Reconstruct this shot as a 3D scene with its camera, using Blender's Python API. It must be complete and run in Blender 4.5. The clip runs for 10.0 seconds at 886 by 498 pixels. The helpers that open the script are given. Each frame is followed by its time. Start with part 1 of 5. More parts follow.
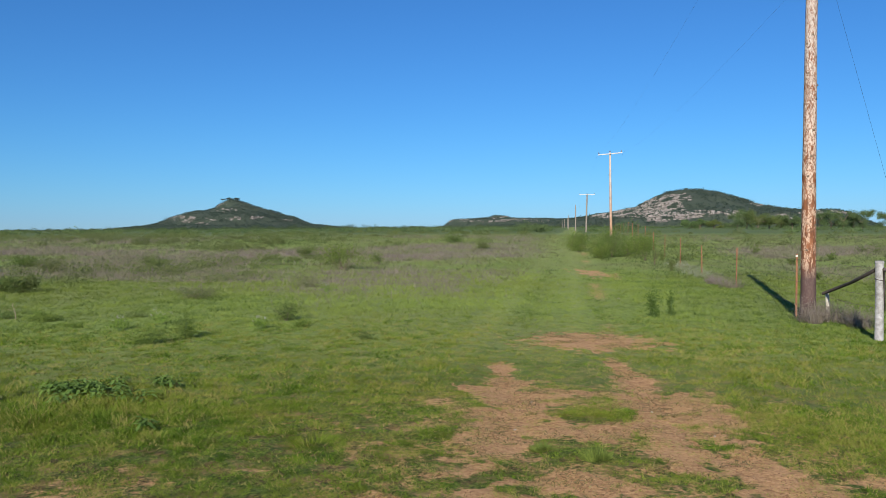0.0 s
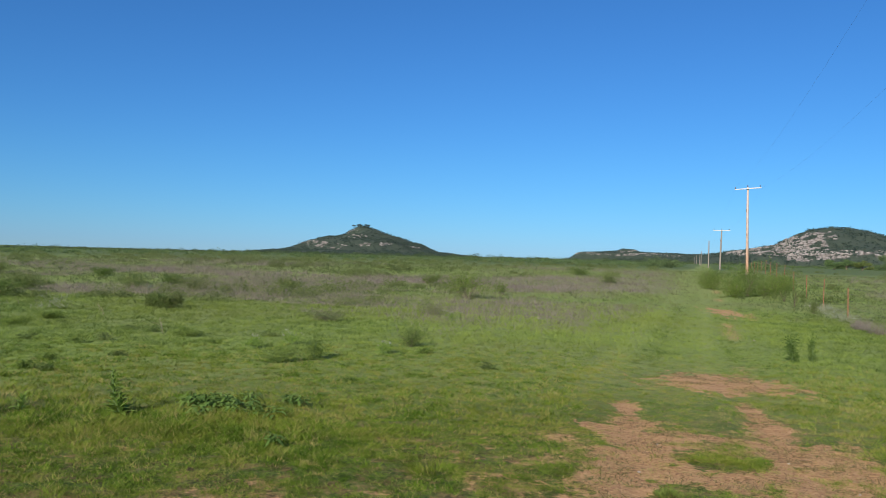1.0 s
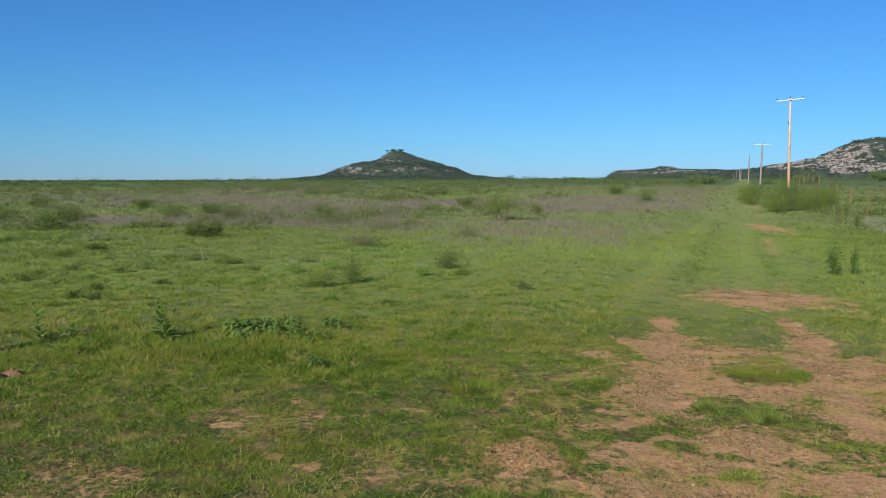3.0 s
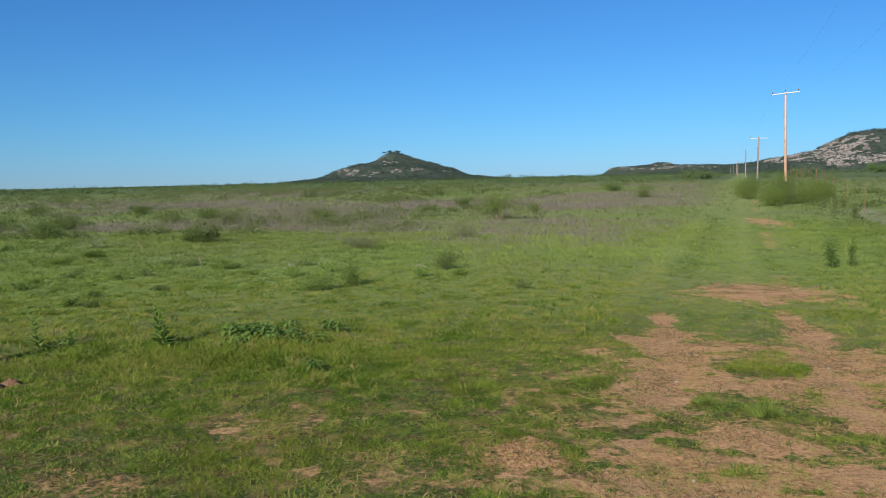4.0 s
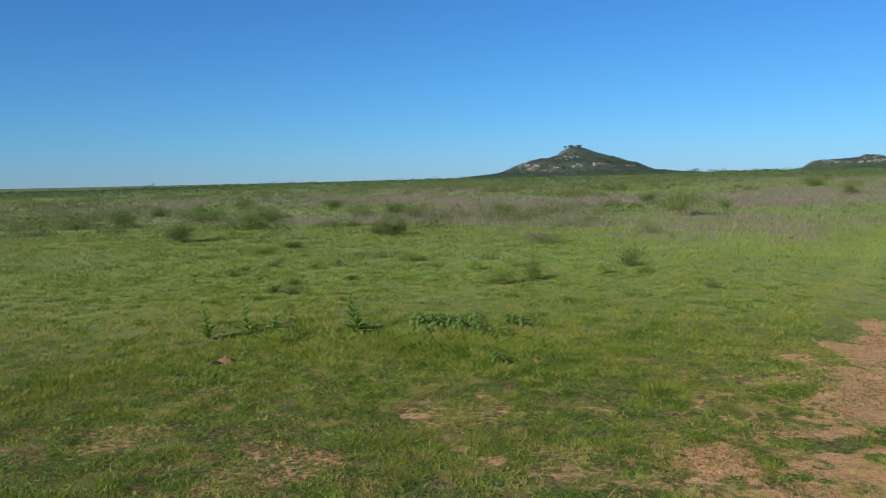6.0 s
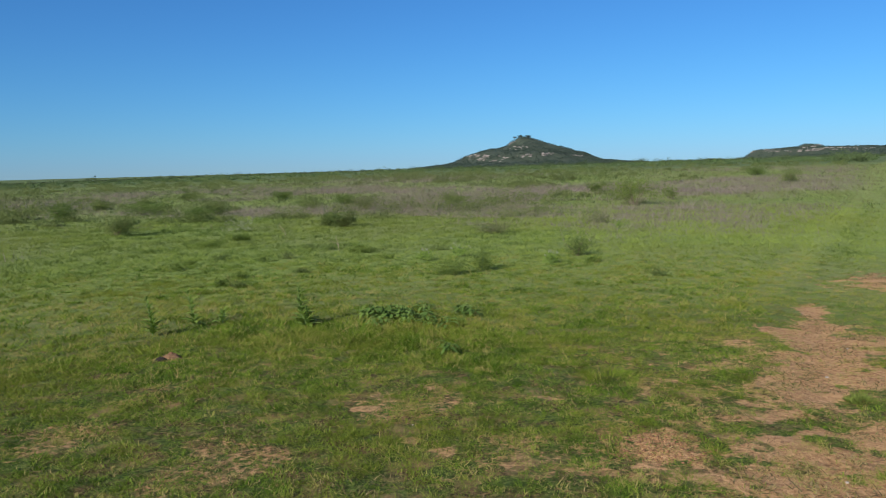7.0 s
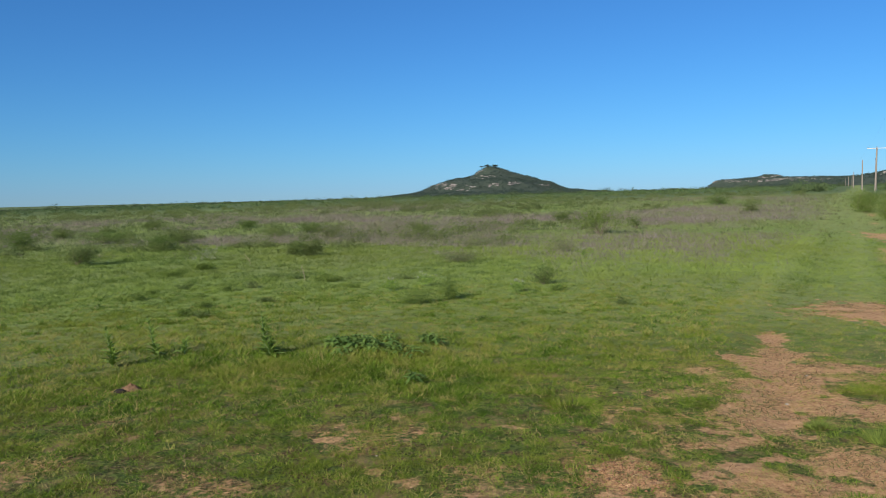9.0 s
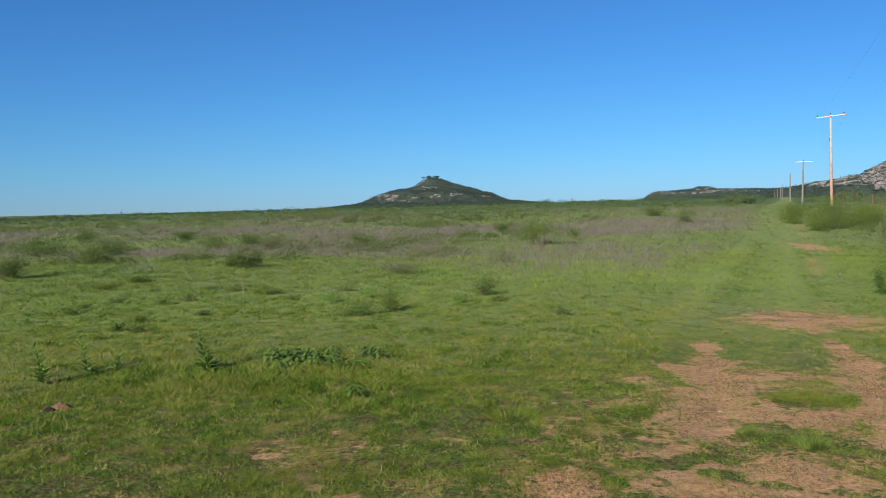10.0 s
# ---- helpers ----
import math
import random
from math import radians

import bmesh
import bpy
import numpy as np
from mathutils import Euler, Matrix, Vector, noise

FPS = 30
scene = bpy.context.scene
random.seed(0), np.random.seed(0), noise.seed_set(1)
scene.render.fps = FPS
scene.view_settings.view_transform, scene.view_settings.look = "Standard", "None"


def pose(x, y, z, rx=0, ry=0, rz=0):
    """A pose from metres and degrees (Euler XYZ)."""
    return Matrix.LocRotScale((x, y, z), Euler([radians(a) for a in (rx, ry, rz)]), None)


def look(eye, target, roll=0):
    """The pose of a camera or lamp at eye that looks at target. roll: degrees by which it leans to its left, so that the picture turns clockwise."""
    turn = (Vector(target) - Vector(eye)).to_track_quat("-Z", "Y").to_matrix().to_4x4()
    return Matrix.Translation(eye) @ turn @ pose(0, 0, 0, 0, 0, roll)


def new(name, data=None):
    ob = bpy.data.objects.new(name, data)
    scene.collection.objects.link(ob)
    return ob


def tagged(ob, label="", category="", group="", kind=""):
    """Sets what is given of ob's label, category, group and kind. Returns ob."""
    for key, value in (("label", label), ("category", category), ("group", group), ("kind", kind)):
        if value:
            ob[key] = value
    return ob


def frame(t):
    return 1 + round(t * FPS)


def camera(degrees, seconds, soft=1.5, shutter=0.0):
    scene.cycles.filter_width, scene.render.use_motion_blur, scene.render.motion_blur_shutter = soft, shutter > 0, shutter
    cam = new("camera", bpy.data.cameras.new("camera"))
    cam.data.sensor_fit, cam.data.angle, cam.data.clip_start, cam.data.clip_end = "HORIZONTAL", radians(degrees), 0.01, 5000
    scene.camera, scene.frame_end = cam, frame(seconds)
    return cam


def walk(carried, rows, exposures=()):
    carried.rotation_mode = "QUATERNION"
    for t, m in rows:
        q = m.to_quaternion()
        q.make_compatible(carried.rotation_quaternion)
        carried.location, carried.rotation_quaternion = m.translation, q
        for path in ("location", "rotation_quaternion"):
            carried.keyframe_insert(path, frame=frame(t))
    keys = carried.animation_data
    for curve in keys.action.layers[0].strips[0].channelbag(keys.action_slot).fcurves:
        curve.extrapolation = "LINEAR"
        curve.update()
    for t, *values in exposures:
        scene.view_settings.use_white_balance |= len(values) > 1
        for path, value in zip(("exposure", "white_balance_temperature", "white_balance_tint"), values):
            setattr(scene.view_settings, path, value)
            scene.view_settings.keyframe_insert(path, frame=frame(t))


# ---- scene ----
cam = camera(58.26, 10.0, soft=0.7)
EYE = 1.65
# seconds, x, y, height above EYE, yaw, pitch, roll
ROWS = [
    (0.0, 0.000, 0.000, 0.000, 0.00, -1.35, 0.00),
    (0.5, -0.005, -0.041, 0.000, 4.25, -0.00, 1.96),
    (1.0, -0.009, -0.008, 0.004, 9.02, 0.68, 1.87),
    (1.5, -0.025, -0.009, -0.027, 8.94, -3.31, 0.66),
    (2.0, -0.053, -0.029, -0.034, 11.47, -6.18, 0.52),
    (2.5, -0.031, -0.007, -0.021, 13.50, -3.56, 1.13),
    (2.7, -0.018, 0.004, -0.021, 11.93, -4.52, 1.03),
    (3.8, 0.012, 0.031, -0.018, 11.60, -5.04, -0.86),
    (4.0, 0.012, 0.031, -0.018, 11.37, -4.85, -0.93),
    (4.5, 0.015, 0.027, -0.015, 12.35, -4.45, -1.43),
    (5.0, -0.009, -0.022, -0.006, 14.61, -4.79, -0.15),
    (5.5, -0.032, -0.027, -0.017, 22.31, -4.45, -0.93),
    (5.7, -0.032, -0.027, -0.017, 24.36, -4.69, -1.07),
    (6.8, -0.019, -0.003, -0.009, 22.00, -5.78, -1.10),
    (7.0, -0.019, -0.003, -0.009, 20.75, -5.74, -1.33),
    (7.5, -0.010, 0.007, -0.002, 18.40, -5.14, -1.44),
    (8.0, -0.019, -0.018, -0.007, 18.59, -2.90, -0.69),
    (8.5, -0.009, -0.016, -0.003, 19.73, -4.02, -1.14),
    (9.0, 0.003, -0.003, -0.007, 18.35, -3.72, -1.17),
    (9.5, -0.004, 0.007, 0.003, 16.06, -3.50, -1.15),
    (10.0, 0.014, -0.007, 0.005, 14.15, -3.01, -1.09),
]
walk(cam, [(t, pose(x, y, EYE + z, 90 + pitch, 0, yaw) @ pose(0, 0, 0, 0, 0, roll))
           for t, x, y, z, yaw, pitch, roll in ROWS],
     exposures=[(0.0, 0.56), (10.0, 0.56)])

# ---- sky and sun ----
SUN_AZ, SUN_EL = 197.0, 27.0
world = bpy.data.worlds.new("world")
scene.world = world
world.use_nodes = True
sky = world.node_tree.nodes.new("ShaderNodeTexSky")
sky.sky_type, sky.sun_disc = "NISHITA", False
sky.sun_elevation, sky.sun_rotation = radians(SUN_EL), radians(SUN_AZ)
sky.altitude, sky.air_density, sky.dust_density, sky.ozone_density = 300, 1.1, 0.0, 10.0
back = world.node_tree.nodes["Background"]
back.inputs["Strength"].default_value = 0.082
sky_nodes, sky_links = world.node_tree.nodes, world.node_tree.links
clear, air = sky_nodes.new("ShaderNodeMix"), sky_nodes.new("ShaderNodeMix")
clear.data_type, clear.blend_type, air.data_type = "RGBA", "MULTIPLY", "RGBA"
# the paler the sky, the bluer the air in front of it
split, ratio, pale = sky_nodes.new("ShaderNodeSeparateColor"), sky_nodes.new("ShaderNodeMath"), sky_nodes.new("ShaderNodeMapRange")
ratio.operation = "DIVIDE"
pale.inputs["From Min"].default_value, pale.inputs["From Max"].default_value = 0.25, 0.8
sky_links.new(sky.outputs[0], split.inputs[0])
sky_links.new(split.outputs["Red"], ratio.inputs[0])
sky_links.new(split.outputs["Blue"], ratio.inputs[1])
sky_links.new(ratio.outputs[0], pale.inputs["Value"])
sky_links.new(pale.outputs[0], air.inputs[0])
air.inputs[6].default_value, air.inputs[7].default_value = (0.495, 0.775, 0.925, 1), (0.475, 0.715, 1.0, 1)
clear.inputs[0].default_value = 1.0
sky_links.new(sky.outputs[0], clear.inputs[6])
sky_links.new(air.outputs[2], clear.inputs[7])
sky_links.new(clear.outputs[2], back.inputs["Color"])
lamp = bpy.data.lights.new("sun", "SUN")
lamp.energy, lamp.angle, lamp.color = 5.0, radians(0.53), (1.0, 0.93, 0.82)
sun = new("sun", lamp)
a, e = radians(SUN_AZ), radians(SUN_EL)
sun.matrix_world = look((60 * math.sin(a) * math.cos(e), 60 * math.cos(a) * math.cos(e), 60 * math.sin(e)), (0, 0, 0))


# ---- materials ----
def material(name, rough=0.8, metal=0.0, spec=0.3):
    m = bpy.data.materials.new(name)
    m.use_nodes = True
    p = m.node_tree.nodes["Principled BSDF"]
    p.inputs["Roughness"].default_value = rough
    p.inputs["Metallic"].default_value = metal
    p.inputs["Specular IOR Level"].default_value = spec
    return m, m.node_tree.nodes, m.node_tree.links, p


def noise_node(nodes, links, scale, detail=4.0, rough=0.55, vector=None, stretch=None):
    n = nodes.new("ShaderNodeTexNoise")
    n.inputs["Scale"].default_value, n.inputs["Detail"].default_value, n.inputs["Roughness"].default_value = scale, detail, rough
    if vector is None:
        vector = nodes.new("ShaderNodeTexCoord").outputs["Object"]
    if stretch:
        mp = nodes.new("ShaderNodeMapping")
        mp.inputs["Scale"].default_value = stretch
        links.new(vector, mp.inputs["Vector"])
        vector = mp.outputs[0]
    links.new(vector, n.inputs["Vector"])
    return n.outputs["Fac"]


def ramp(nodes, links, fac, stops):
    r = nodes.new("ShaderNodeValToRGB")
    while len(r.color_ramp.elements) < len(stops):
        r.color_ramp.elements.new(0.5)
    for el, (at, col) in zip(r.color_ramp.elements, stops):
        el.position, el.color = at, (*col, 1)
    links.new(fac, r.inputs["Fac"])
    return r.outputs["Color"]


def blend(nodes, links, fac, c1, c2, kind="MIX"):
    m = nodes.new("ShaderNodeMix")
    m.data_type, m.blend_type = "RGBA", kind
    for value, socket in ((fac, m.inputs[0]), (c1, m.inputs[6]), (c2, m.inputs[7])):
        if isinstance(value, (int, float)):
            socket.default_value = value
        elif isinstance(value, tuple):
            socket.default_value = (*value, 1)
        else:
            links.new(value, socket)
    return m.outputs[2]


def bump(nodes, links, p, height, strength, distance):
    b = nodes.new("ShaderNodeBump")
    b.inputs["Strength"].default_value, b.inputs["Distance"].default_value = strength, distance
    links.new(height, b.inputs["Height"])
    links.new(b.outputs[0], p.inputs["Normal"])


def attribute(nodes, name):
    n = nodes.new("ShaderNodeAttribute")
    n.attribute_name = name
    return n.outputs["Fac"]


def leafy(name, stops, dry, through_light=0.35, size=0.5, rough=0.6):
    """Leaves and blades: colour from each leaf's own tint, wide patches by noise, some light passing through."""
    m, nodes, links, p = material(name, rough, 0, 0.12)
    col = ramp(nodes, links, attribute(nodes, "tint"), stops)
    where = nodes.new("ShaderNodeNewGeometry").outputs["Position"]
    wide = noise_node(nodes, links, size, 3, 0.6, where)
    fac = ramp(nodes, links, wide, [(0.42, (0, 0, 0)), (0.62, (1, 1, 1))])
    col = blend(nodes, links, fac, col, blend(nodes, links, 0.55, col, dry))
    links.new(col, p.inputs["Base Color"])
    t = nodes.new("ShaderNodeBsdfTranslucent")
    links.new(col, t.inputs["Color"])
    mix = nodes.new("ShaderNodeMixShader")
    mix.inputs[0].default_value = through_light
    links.new(p.outputs[0], mix.inputs[1])
    links.new(t.outputs[0], mix.inputs[2])
    links.new(mix.outputs[0], nodes["Material Output"].inputs["Surface"])
    return m


GRASS = leafy("grass", [(0.0, (0.04, 0.082, 0.008)), (0.45, (0.112, 0.195, 0.017)), (0.85, (0.207, 0.29, 0.032)), (1.0, (0.38, 0.30, 0.12))], (0.20, 0.22, 0.032), size=0.8)
MEADOW = leafy("meadow_grass", [(0.0, (0.072, 0.115, 0.024)), (0.5, (0.155, 0.22, 0.042)), (1.0, (0.255, 0.325, 0.07))], (0.185, 0.22, 0.05), size=0.12)
FARGRASS = leafy("far_meadow_grass", [(0.0, (0.066, 0.1, 0.03)), (0.6, (0.125, 0.165, 0.053)), (1.0, (0.205, 0.23, 0.09))], (0.165, 0.165, 0.09), size=0.06)
DRY = leafy("dry_grass", [(0.0, (0.14, 0.118, 0.098)), (0.6, (0.22, 0.183, 0.158)), (1.0, (0.31, 0.265, 0.225))], (0.165, 0.17, 0.095), 0.3, 0.1)
PALE = leafy("pale_weed", [(0.0, (0.2, 0.22, 0.14)), (1.0, (0.36, 0.37, 0.28))], (0.3, 0.3, 0.2), 0.3, 0.5)
LEAF = leafy("shrub_leaf", [(0.0, (0.085, 0.125, 0.035)), (0.6, (0.14, 0.195, 0.05)), (1.0, (0.21, 0.26, 0.08))], (0.16, 0.18, 0.07), 0.5)
BRIGHT = leafy("mesquite_leaf", [(0.0, (0.06, 0.105, 0.02)), (0.6, (0.105, 0.17, 0.034)), (1.0, (0.16, 0.225, 0.055))], (0.115, 0.16, 0.045), 0.5)
BUSH = leafy("bush_leaf", [(0.0, (0.075, 0.12, 0.022)), (0.6, (0.14, 0.205, 0.036)), (1.0, (0.21, 0.27, 0.06))], (0.14, 0.18, 0.05), 0.4)
OLIVE = leafy("brown_leaf", [(0.0, (0.13, 0.14, 0.07)), (0.6, (0.19, 0.195, 0.095)), (1.0, (0.26, 0.255, 0.14))], (0.16, 0.19, 0.07), 0.5)
WEED = leafy("weed_leaf", [(0.0, (0.12, 0.195, 0.032)), (0.6, (0.185, 0.28, 0.046)), (1.0, (0.25, 0.35, 0.07))], (0.19, 0.28, 0.06), 0.3, 2.0, 0.6)
DARKLEAF = leafy("broad_leaf", [(0.0, (0.07, 0.13, 0.028)), (0.6, (0.125, 0.21, 0.045)), (1.0, (0.19, 0.28, 0.065))], (0.14, 0.22, 0.05), 0.25, 2.0, 0.65)
WOODS = leafy("far_leaf", [(0.0, (0.05, 0.088, 0.032)), (0.5, (0.08, 0.13, 0.045)), (1.0, (0.12, 0.175, 0.062))], (0.09, 0.12, 0.052), 0.2, 0.012)
SKYLEAF = leafy("skyline_leaf", [(0.0, (0.035, 0.055, 0.025)), (0.5, (0.055, 0.085, 0.035)), (1.0, (0.085, 0.12, 0.05))], (0.07, 0.085, 0.045), 0.2, 0.012)
MIDLEAF = leafy("pasture_scrub", [(0.0, (0.11, 0.145, 0.045)), (0.6, (0.15, 0.195, 0.058)), (1.0, (0.20, 0.24, 0.075))], (0.155, 0.17, 0.08), 0.5, 0.05)
LITTER = leafy("dead_litter", [(0.0, (0.06, 0.045, 0.02)), (0.6, (0.15, 0.115, 0.05)), (1.0, (0.32, 0.24, 0.12))], (0.09, 0.11, 0.03), 0.1)
# grey-green scrub with the blue haze of distance mixed into its colour
HILLLEAF = leafy("hazy_hill_leaf", [(0.0, (0.026, 0.044, 0.036)), (0.6, (0.042, 0.066, 0.052)), (1.0, (0.066, 0.094, 0.070))], (0.052, 0.072, 0.058), 0.15, 0.01)


def ground_material():
    m, nodes, links, p = material("ground", 0.95, 0, 0.15)
    where = nodes.new("ShaderNodeNewGeometry").outputs["Position"]
    fine = noise_node(nodes, links, 26, 6, 0.65, where)
    mid = noise_node(nodes, links, 3.2, 5, 0.6, where)
    wide = noise_node(nodes, links, 0.12, 4, 0.55, where)
    soil = ramp(nodes, links, fine, [(0.32, (0.19, 0.10, 0.044)), (0.5, (0.40, 0.23, 0.108)), (0.66, (0.55, 0.34, 0.175))])
    # dark specks by noise: litter marks, and pit shade painted into the soil
    soil = blend(nodes, links, ramp(nodes, links, noise_node(nodes, links, 48, 5, 0.7, where), [(0.36, (0.6, 0.6, 0.6)), (0.43, (0, 0, 0))]), soil, (0.20, 0.11, 0.055))
    soil = blend(nodes, links, ramp(nodes, links, noise_node(nodes, links, 13, 5, 0.65, where), [(0.36, (0.75, 0.75, 0.75)), (0.43, (0, 0, 0))]), soil, (0.17, 0.09, 0.045))
    soil = blend(nodes, links, ramp(nodes, links, mid, [(0.35, (0, 0, 0)), (0.7, (0.6, 0.6, 0.6))]), soil, (0.51, 0.31, 0.16))
    crumb = noise_node(nodes, links, 30, 6, 0.8, where)
    # brown and green thatch; near-black ends paint the shaded gaps between clumps
    thatch = ramp(nodes, links, crumb, [(0.38, (0.026, 0.019, 0.008)), (0.5, (0.105, 0.073, 0.031)), (0.62, (0.25, 0.17, 0.075))])
    green = ramp(nodes, links, crumb, [(0.38, (0.022, 0.038, 0.007)), (0.5, (0.064, 0.098, 0.017)), (0.62, (0.14, 0.175, 0.038))])
    thatch = blend(nodes, links, ramp(nodes, links, noise_node(nodes, links, 4.5, 4, 0.6, where), [(0.37, (0, 0, 0)), (0.53, (1, 1, 1))]), thatch, green)
    thatch = blend(nodes, links, ramp(nodes, links, mid, [(0.52, (0, 0, 0)), (0.68, (0.6, 0.6, 0.6))]), thatch, (0.32, 0.205, 0.10))
    speck = noise_node(nodes, links, 7, 8, 0.8, where)
    meadow = ramp(nodes, links, speck, [(0.36, (0.09, 0.13, 0.028)), (0.5, (0.165, 0.23, 0.05)), (0.64, (0.25, 0.31, 0.08))])
    meadow = blend(nodes, links, ramp(nodes, links, wide, [(0.4, (0, 0, 0)), (0.6, (0.45, 0.45, 0.45))]), meadow, (0.19, 0.20, 0.09))
    dry = ramp(nodes, links, fine, [(0.3, (0.17, 0.15, 0.10)), (0.7, (0.27, 0.225, 0.17))])
    col = blend(nodes, links, attribute(nodes, "far"), thatch, meadow)
    scrubby = ramp(nodes, links, speck, [(0.36, (0.05, 0.082, 0.03)), (0.64, (0.12, 0.16, 0.06))])
    col = blend(nodes, links, attribute(nodes, "scrubland"), col, scrubby)
    mown = ramp(nodes, links, noise_node(nodes, links, 8, 8, 0.8, where), [(0.36, (0.13, 0.17, 0.045)), (0.64, (0.31, 0.36, 0.12))])
    col = blend(nodes, links, attribute(nodes, "mown"), col, mown)
    col = blend(nodes, links, attribute(nodes, "dry"), col, dry)
    edge = nodes.new("ShaderNodeMath")
    edge.operation, edge.use_clamp = "MULTIPLY_ADD", True
    links.new(noise_node(nodes, links, 16, 6, 0.72, where), edge.inputs[0])
    edge.inputs[1].default_value = 7.0
    shift = nodes.new("ShaderNodeMath")
    shift.operation = "MULTIPLY_ADD"
    links.new(attribute(nodes, "bare"), shift.inputs[0])
    shift.inputs[1].default_value, shift.inputs[2].default_value = 4.0, -4.2
    links.new(shift.outputs[0], edge.inputs[2])
    col = blend(nodes, links, edge.outputs[0], col, soil)
    links.new(col, p.inputs["Base Color"])
    bump(nodes, links, p, noise_node(nodes, links, 19, 7, 0.72, where), 0.8, 0.045)
    return m


def plain(name, c1, c2, scale, rough=0.7, metal=0.0, stretch=None, relief=0.3, depth=0.01):
    m, nodes, links, p = material(name, rough, metal)
    f = noise_node(nodes, links, scale, 6, 0.65, None, stretch)
    links.new(ramp(nodes, links, f, [(0.32, c1), (0.68, c2)]), p.inputs["Base Color"])
    bump(nodes, links, p, f, relief, depth)
    return m


def pole_material():
    """Peeled pine: pale wood, strips of red-brown bark left on it, thicker towards the butt."""
    m, nodes, links, p = material("pole_wood", 0.8, 0, 0.2)
    obj = nodes.new("ShaderNodeTexCoord").outputs["Object"]
    grain = noise_node(nodes, links, 30, 5, 0.6, obj, (1, 1, 0.08))
    wood = ramp(nodes, links, grain, [(0.3, (0.35, 0.29, 0.25)), (0.7, (0.54, 0.475, 0.43))])
    warm = nodes.new("ShaderNodeMapRange")
    warm.inputs["From Min"].default_value, warm.inputs["From Max"].default_value = 1.5, 5.0
    warm.inputs["To Min"].default_value, warm.inputs["To Max"].default_value = 0.75, 0.0
    height = nodes.new("ShaderNodeSeparateXYZ")
    links.new(obj, height.inputs[0])
    links.new(height.outputs["Z"], warm.inputs["Value"])
    wood = blend(nodes, links, warm.outputs[0], wood, (0.46, 0.29, 0.185))
    bark = ramp(nodes, links, grain, [(0.3, (0.09, 0.035, 0.018)), (0.7, (0.26, 0.105, 0.05))])
    strips = noise_node(nodes, links, 9.0, 5, 0.65, obj, (1.6, 1.6, 0.5))
    trail = noise_node(nodes, links, 14.0, 3, 0.55, obj, (1.5, 1.5, 0.75))
    sep = nodes.new("ShaderNodeSeparateXYZ")
    links.new(obj, sep.inputs[0])
    up = nodes.new("ShaderNodeMapRange")
    up.inputs["From Min"].default_value, up.inputs["From Max"].default_value = 0.2, 4.6
    up.inputs["To Min"].default_value, up.inputs["To Max"].default_value = 0.05, -0.10
    links.new(sep.outputs["Z"], up.inputs["Value"])
    add = nodes.new("ShaderNodeMath")
    links.new(strips, add.inputs[0])
    links.new(up.outputs[0], add.inputs[1])
    fac = ramp(nodes, links, add.outputs[0], [(0.50, (0, 0, 0)), (0.54, (1, 1, 1))])
    col = blend(nodes, links, fac, wood, bark)
    # curving seams of bark left between the peeled patches
    seam = ramp(nodes, links, trail, [(0.45, (0, 0, 0)), (0.48, (0.9, 0.9, 0.9)), (0.51, (0.9, 0.9, 0.9)), (0.54, (0, 0, 0))])
    col = blend(nodes, links, seam, col, bark)
    flecks = noise_node(nodes, links, 34, 6, 0.78, obj, (1.2, 1.2, 0.55))
    col = blend(nodes, links, ramp(nodes, links, flecks, [(0.525, (0, 0, 0)), (0.58, (0.85, 0.85, 0.85))]), col, (0.10, 0.052, 0.034))
    foot = nodes.new("ShaderNodeMapRange")
    foot.inputs["From Min"].default_value, foot.inputs["From Max"].default_value = 0.75, 1.1
    foot.inputs["To Min"].default_value, foot.inputs["To Max"].default_value = 0.92, 0.0
    links.new(sep.outputs["Z"], foot.inputs["Value"])
    col = blend(nodes, links, foot.outputs[0], col, (0.075, 0.05, 0.048))
    links.new(col, p.inputs["Base Color"])
    bump(nodes, links, p, add.outputs[0], 0.8, 0.02)
    return m


def tan_pole_material():
    """Weathered pole: bleached pinkish grey above, orange wood towards the butt, dark streaks and checks."""
    m, nodes, links, p = material("tan_pole", 0.85, 0, 0.2)
    obj = nodes.new("ShaderNodeTexCoord").outputs["Object"]
    sep = nodes.new("ShaderNodeSeparateXYZ")
    links.new(obj, sep.inputs[0])
    up = nodes.new("ShaderNodeMapRange")
    up.inputs["From Min"].default_value, up.inputs["From Max"].default_value = 0.8, 5.0
    links.new(sep.outputs["Z"], up.inputs["Value"])
    grain = noise_node(nodes, links, 9, 6, 0.65, obj, (3, 3, 0.35))
    low = ramp(nodes, links, grain, [(0.32, (0.24, 0.125, 0.075)), (0.68, (0.46, 0.29, 0.19))])
    high = ramp(nodes, links, grain, [(0.32, (0.30, 0.23, 0.20)), (0.68, (0.56, 0.47, 0.42))])
    col = blend(nodes, links, up.outputs[0], low, high)
    dark = noise_node(nodes, links, 2.2, 5, 0.7, obj, (2, 2, 0.8))
    col = blend(nodes, links, ramp(nodes, links, dark, [(0.56, (0, 0, 0)), (0.66, (0.75, 0.75, 0.75))]), col, (0.14, 0.085, 0.06))
    links.new(col, p.inputs["Base Color"])
    bump(nodes, links, p, grain, 0.4, 0.01)
    return m


